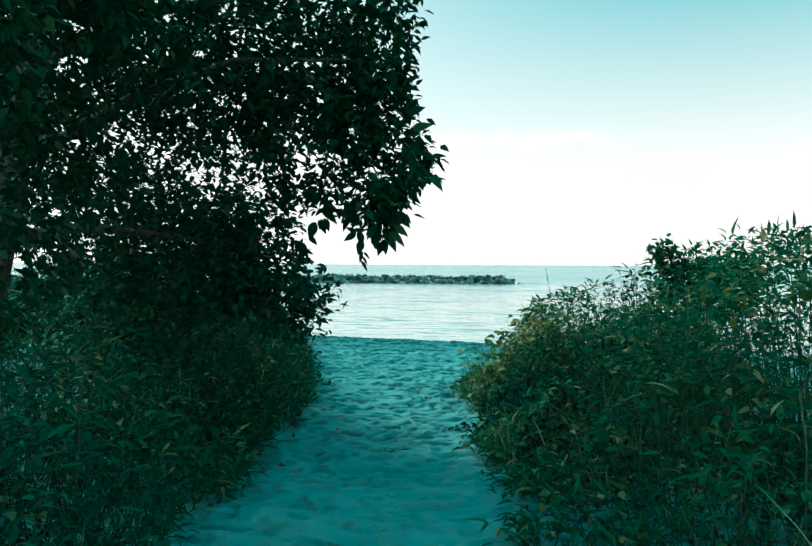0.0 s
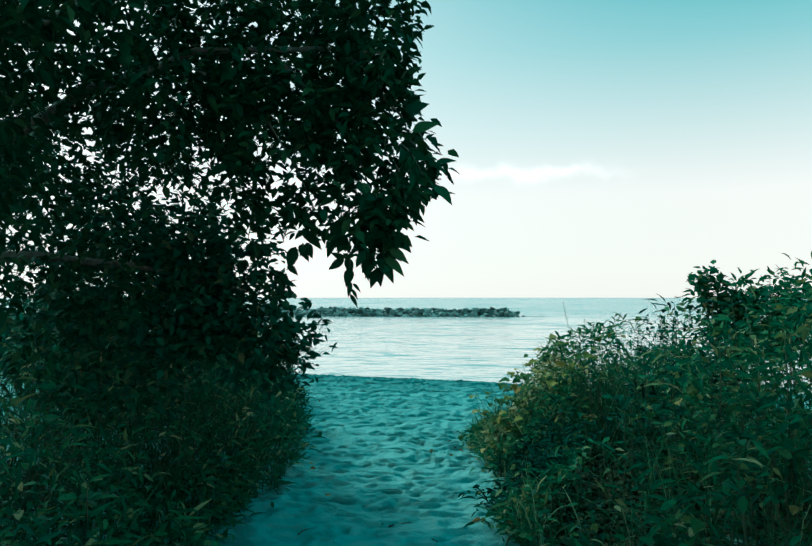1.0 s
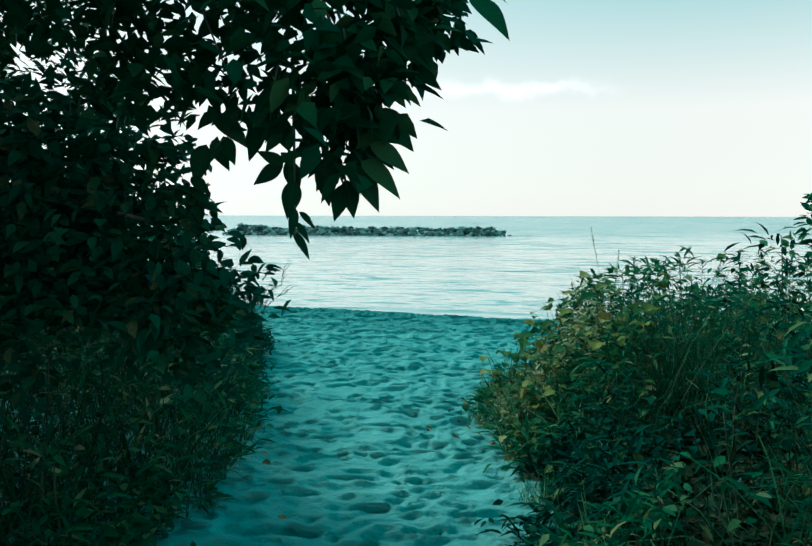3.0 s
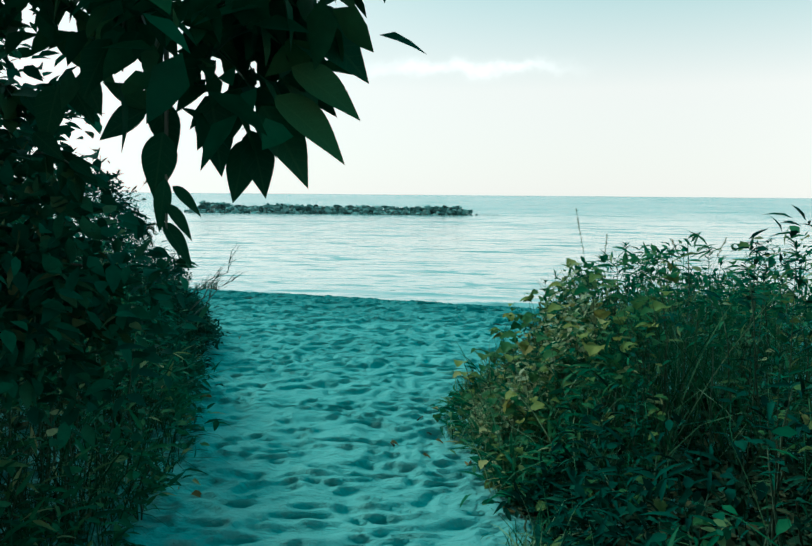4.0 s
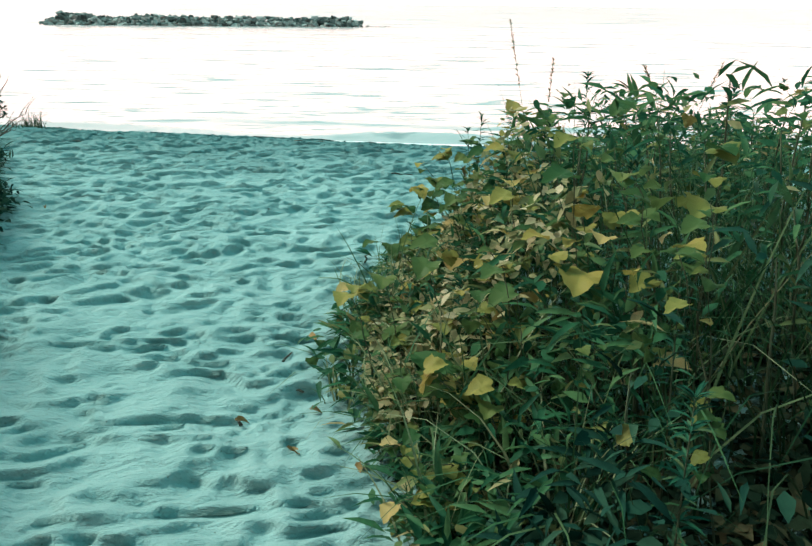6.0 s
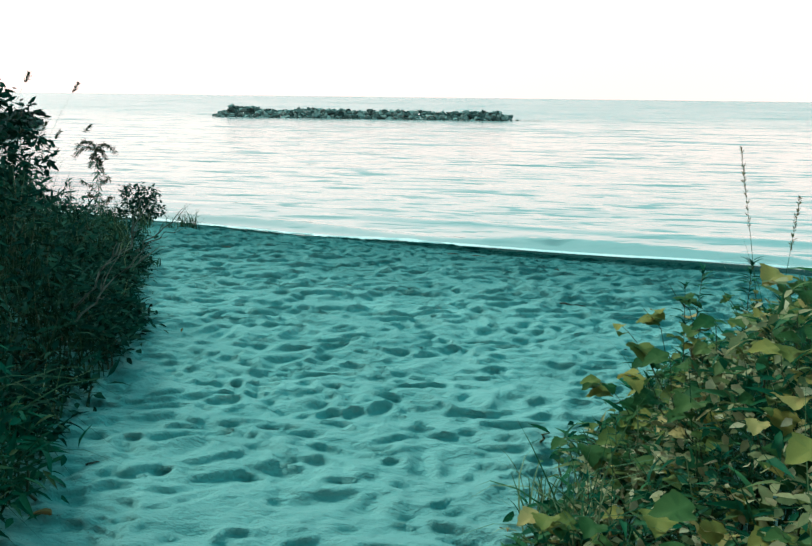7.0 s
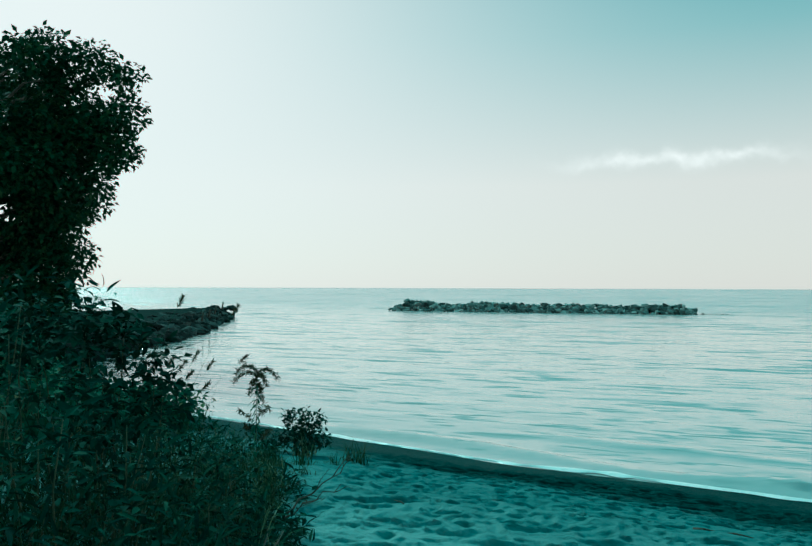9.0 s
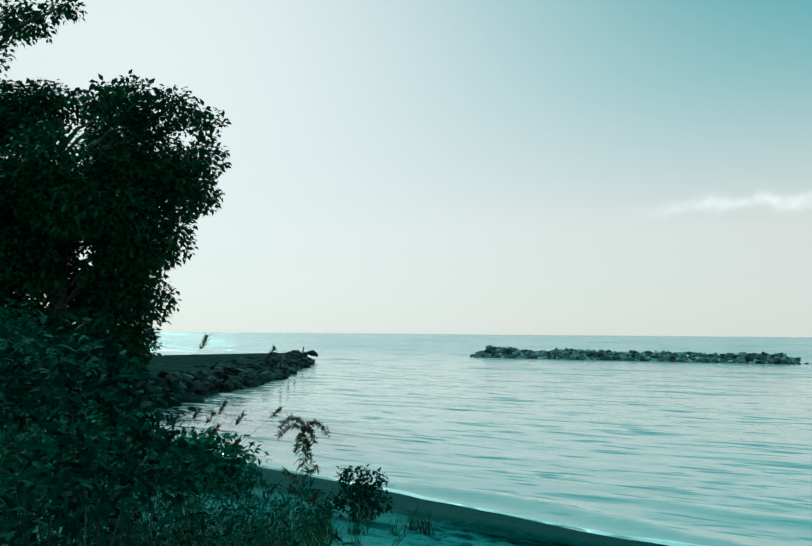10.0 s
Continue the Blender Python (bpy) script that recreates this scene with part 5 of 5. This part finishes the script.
crest_shrub(2.24, 7.3, ((-0.06, 0.0, 1.36, 0.11), (-0.02, 0.05, 1.24, 0.15), (0.16, -0.05, 1.26, 0.14), (0.33, -0.2, 1.22, 0.16), (0.10, 0.1, 1.05, 0.2), (0.5, -0.4, 1.2, 0.17), (0.25, -0.1, 1.0, 0.25), (0.4, -0.2, 1.05, 0.25)), 6500, mat=WEED_LEAF)
crest_shrub(-2.9, 12.0, ((0.30, 0.0, 1.05, 0.17), (0.22, 0.05, 1.24, 0.16), (0.05, 0.0, 1.40, 0.15), (-0.1, -0.1, 1.3, 0.22), (-0.3, 0.1, 1.45, 0.18), (-0.55, 0.0, 1.4, 0.22), (0.1, -0.2, 0.95, 0.25), (-0.8, 0.1, 1.35, 0.25)), 5200, (0.04, 0.075), SHADED_SHRUB)


crest_shrub(-3.46, 15.85, ((0.0, 0.0, 0.47, 0.09), (0.16, 0.02, 0.42, 0.09), (-0.16, 0.0, 0.43, 0.09), (0.0, 0.05, 0.31, 0.12), (0.26, -0.04, 0.22, 0.09), (-0.22, 0.02, 0.24, 0.09), (0.12, 0.0, 0.17, 0.1), (-0.06, 0.0, 0.14, 0.1), (-0.3, 0.02, 0.12, 0.12), (0.1, 0.0, 0.30, 0.11), (-0.1, 0.0, 0.30, 0.11)), 9500, (0.035, 0.06), SHADED_SHRUB)
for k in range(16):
    grass_tuft(rng.uniform(-3.6, -2.75), rng.uniform(14.2, 15.9), 34, rng.uniform(0.14, 0.32), 0.6, "low tuft of grass in a shaded tone on the sand", GRASS_SHADED)


def vine_spray(foot, tip, leaves, scale=1.0):
    """A thin arching shoot with single broad leaves along it."""
    base = Vector((*foot, float(land(*foot)) - 0.01))
    t = thing("vine_shoot", base, "thin arching vine shoot with broad yellow-green leaves", "vine", "vine shoots at the edge of the path")
    bm = bmesh.new()
    pts = arc((0, 0, 0), Vector(tip) - base, 0.10, 8, 0.008)
    tube(bm, pts, [0.0035 - 0.0003 * i for i in range(9)], 5)
    stem = part("stem", bm, STEM, t)
    for k in range(leaves):
        g = rng.uniform(2, 8)
        p = pts[int(g)].lerp(pts[min(int(g) + 1, 8)], g - int(g)) + Vector(rng.normal(size=3)) * 0.012
        d = np.array([(-0.4, -0.4, -0.1)]) + np.array((0.9, 0.9, 0.25)) * unit(1)
        m = frames_from(d, np.array([(-0.05, -0.08, 1.0)]) + 0.28 * unit(1))[0]
        ob = new("leaf", SPRAY_LEAF)
        ob.parent = stem
        ob.matrix_local = Matrix.Translation(p) @ Matrix(m.tolist()).to_4x4() @ Matrix.Scale(scale * rng.uniform(0.05, 0.11), 4)


SPRAY_LEAF = mesh_arrays("leaf", *LOBED)
SPRAY_LEAF.materials.append(VINE_LEAF_SINGLE)
for foot, tip in (((1.3, 9.9), (1.0, 9.85, 0.58)), ((1.35, 9.7), (1.08, 9.8, 0.66)), ((1.1, 9.5), (0.88, 9.6, 0.42)), ((1.0, 9.2), (0.72, 9.2, 0.36)), ((0.9, 8.8), (0.58, 8.85, 0.26)),
                  ((0.95, 8.5), (0.6, 8.4, 0.24)), ((1.5, 9.8), (1.2, 9.9, 0.74)), ((1.2, 9.3), (0.92, 9.2, 0.6)), ((1.0, 8.0), (0.66, 7.8, 0.4)), ((1.2, 8.4), (0.85, 8.3, 0.62)),
                  ((1.6, 9.3), (1.35, 9.2, 0.92)), ((1.75, 8.7), (1.5, 8.5, 1.02)), ((1.4, 8.8), (1.15, 8.7, 0.84)), ((1.5, 7.9), (1.2, 7.7, 0.98))):
    vine_spray(foot, tip, 9)
for k in range(46):
    y = rng.uniform(7.3, 10.3)
    u = rng.uniform(0.0, 0.75)
    x = float(right_edge(y)) + u
    z = float(land(x, y) + right_height(u, y)) + rng.uniform(0.0, 0.14)
    vine_spray((x + 0.12, y + rng.normal() * 0.1), (x - rng.uniform(0.0, 0.16), y - rng.uniform(-0.05, 0.15), z), 8, 0.62)
# the largest vine leaves, singly placed on their own shoots
BIG_LEAVES = ((1.22, 9.55, 0.66, 0.12), (1.14, 9.6, 0.53, 0.12), (1.26, 9.5, 0.70, 0.10), (0.92, 9.3, 0.33, 0.11), (1.18, 7.9, 0.66, 0.15), (1.18, 8.02, 0.90, 0.12), (0.55, 8.2, 0.50, 0.09), (1.56, 9.36, 0.88, 0.11),
              (0.66, 8.3, 0.52, 0.10), (0.93, 7.8, 0.70, 0.09), (0.98, 7.85, 0.62, 0.10), (0.78, 8.04, 0.30, 0.08), (1.458, 7.77, 0.875, 0.12), (1.08, 8.3, 0.78, 0.10), (0.85, 8.6, 0.45, 0.10), (1.34, 8.5, 0.93, 0.11),
              (1.05, 9.0, 0.60, 0.11), (1.28, 8.9, 0.80, 0.11), (1.4, 9.2, 0.84, 0.10), (0.72, 8.7, 0.36, 0.09), (1.6, 8.6, 1.02, 0.12), (0.80, 8.2, 0.60, 0.10))
for x, y, z, size in BIG_LEAVES:
    base = Vector((x + 0.10, y + 0.12, float(land(x + 0.10, y + 0.12)) - 0.01))
    t = thing("vine_shoot", base, "vine shoot that ends in one broad ochre leaf", "vine", "vine shoots at the edge of the path")
    bm = bmesh.new()
    tip = Vector((x, y, z)) - base
    tube(bm, arc((0, 0, 0), tip, 0.05, 7, 0.006), [0.0035 - 0.0003 * i for i in range(8)], 5)
    stem = part("stem", bm, STEM, t)
    m = frames_from(np.array([(-0.5, -0.5, -0.08)]) + np.array((0.5, 0.5, 0.12)) * unit(1), np.array([(-0.05, -0.12, 1.0)]) + 0.2 * unit(1))[0]
    ob = new("leaf", SPRAY_LEAF)
    ob.parent = stem
    ob.matrix_local = Matrix.Translation(tip) @ Matrix(m.tolist()).to_4x4() @ Matrix.Scale(0.9 * size, 4)
# long arching blades over the sand at its foot
for k in range(9):
    y = rng.uniform(6.9, 9.6)
    grass_tuft(float(right_edge(y)) + rng.uniform(-0.04, 0.16), y, 14, rng.uniform(0.4, 0.7), 0.9, "tuft of long pale arching grass at the foot of the shrubs", GRASS)


# ---- driftwood and litter on the sand ----
def sand_z(x, y):
    return float(land(x, y))


def dead_branch(a, b, twigs, label, lift=0.05, thick=0.012, mat=DEADWOOD):
    base = Vector(a)
    t = thing("dead_branch", base, label, "branch")
    bm = bmesh.new()
    pts = arc((0, 0, 0), Vector(b) - base, lift, 7, 0.012)
    tube(bm, pts, [thick * (1 - 0.7 * i / 7) for i in range(8)], 6)
    part("limb", bm, mat, t)
    for k in range(twigs):
        i = int(rng.integers(2, 8))
        d = (pts[-1] - pts[0]).normalized() + Vector(unit(1)[0]) * 0.6 + Vector((0, 0, 0.25))
        bm = bmesh.new()
        q = arc(pts[i], pts[i] + d * rng.uniform(0.06, 0.15), 0.01, 4, 0.006)
        tube(bm, q, [0.004, 0.0035, 0.003, 0.002, 0.0015], 4)
        part("twig", bm, mat, t)
    return t


dead_branch((-1.55, 10.4, 0.42), (-1.16, 10.36, 0.84), 7, "bare grey twigs sticking out of the shrubs", 0.02, 0.007)
dead_branch((-1.50, 10.3, 0.38), (-1.17, 10.40, 0.70), 7, "bare grey twigs sticking out of the shrubs", 0.02, 0.006)
dead_branch((-2.42, 13.15, 0.13), (-2.10, 13.4, 0.38), 3, "dark dead branch leaning out of the shrubs", 0.02, 0.009, DARKWOOD)
dead_branch((-2.40, 13.0, 0.10), (-2.02, 13.2, 0.36), 3, "dark dead branch leaning out of the shrubs", 0.02, 0.008, DARKWOOD)


def stick(x, y, length, turn, thick, label="dark stick lying on the sand", bow=0.004):
    base = Vector((x, y, sand_z(x, y) + thick * 0.6))
    t = thing("stick", base, label, "stick", "sticks on the sand")
    d = Vector((math.cos(turn), math.sin(turn), 0)) * length / 2
    bm = bmesh.new()
    pts = arc(-d, d, bow, 6, length * 0.02)
    for p in pts:
        p.z += sand_z(x + p.x, y + p.y) - sand_z(x, y)
    tube(bm, pts, [thick * (1 - 0.5 * i / 6) for i in range(7)], 6)
    part("wood", bm, DARKWOOD, t)


rng = np.random.default_rng(26)
stick(0.55, 14.15, 0.55, -0.25, 0.011)
stick(1.15, 12.3, 0.30, -0.3, 0.008)
stick(0.35, 10.9, 0.13, 0.7, 0.007)
stick(-0.55, 12.6, 0.45, 0.05, 0.006)
stick(-0.2, 9.95, 0.14, 0.4, 0.008)
for k in range(34):
    y = rng.uniform(5.5, 14.2)
    x = rng.uniform(float(left_edge(y)) + 0.1, min(float(right_edge(y)) - 0.1, 2.4))
    stick(x, y, rng.uniform(0.05, 0.16), rng.uniform(0, 3.1), rng.uniform(0.003, 0.007), "small dark twig lying on the sand", 0.005)


def dry_leaf(x, y):
    one = DRY_MESH[int(rng.integers(len(DRY_MESH)))]
    ob = new("dry_leaf", one)
    ob.location = (x, y, sand_z(x, y) + 0.018)
    ob.rotation_euler = (rng.normal() * 0.25, rng.normal() * 0.25, rng.uniform(0, 6.28))
    ob.scale = (rng.uniform(0.05, 0.085),) * 3
    tagged(ob, "dry curled brown leaf lying on the sand", "leaf", "fallen leaves on the sand")


DRY_MESH = [mesh_arrays("dry_leaf", *ovate_leaf(w, d, f)) for w, d, f in ((0.5, 0.3, 0.5), (0.6, -0.2, 0.4), (0.45, 0.45, 0.6))]
for me in DRY_MESH:
    me.materials.append(DRY_LEAF)
for k in range(44):
    y = rng.uniform(5.0, 12.5)
    if rng.random() < 0.5:
        x = float(left_edge(y)) + rng.gamma(1.5, 0.12)
    else:
        x = float(right_edge(y)) - rng.gamma(1.5, 0.10)
    dry_leaf(x, y)
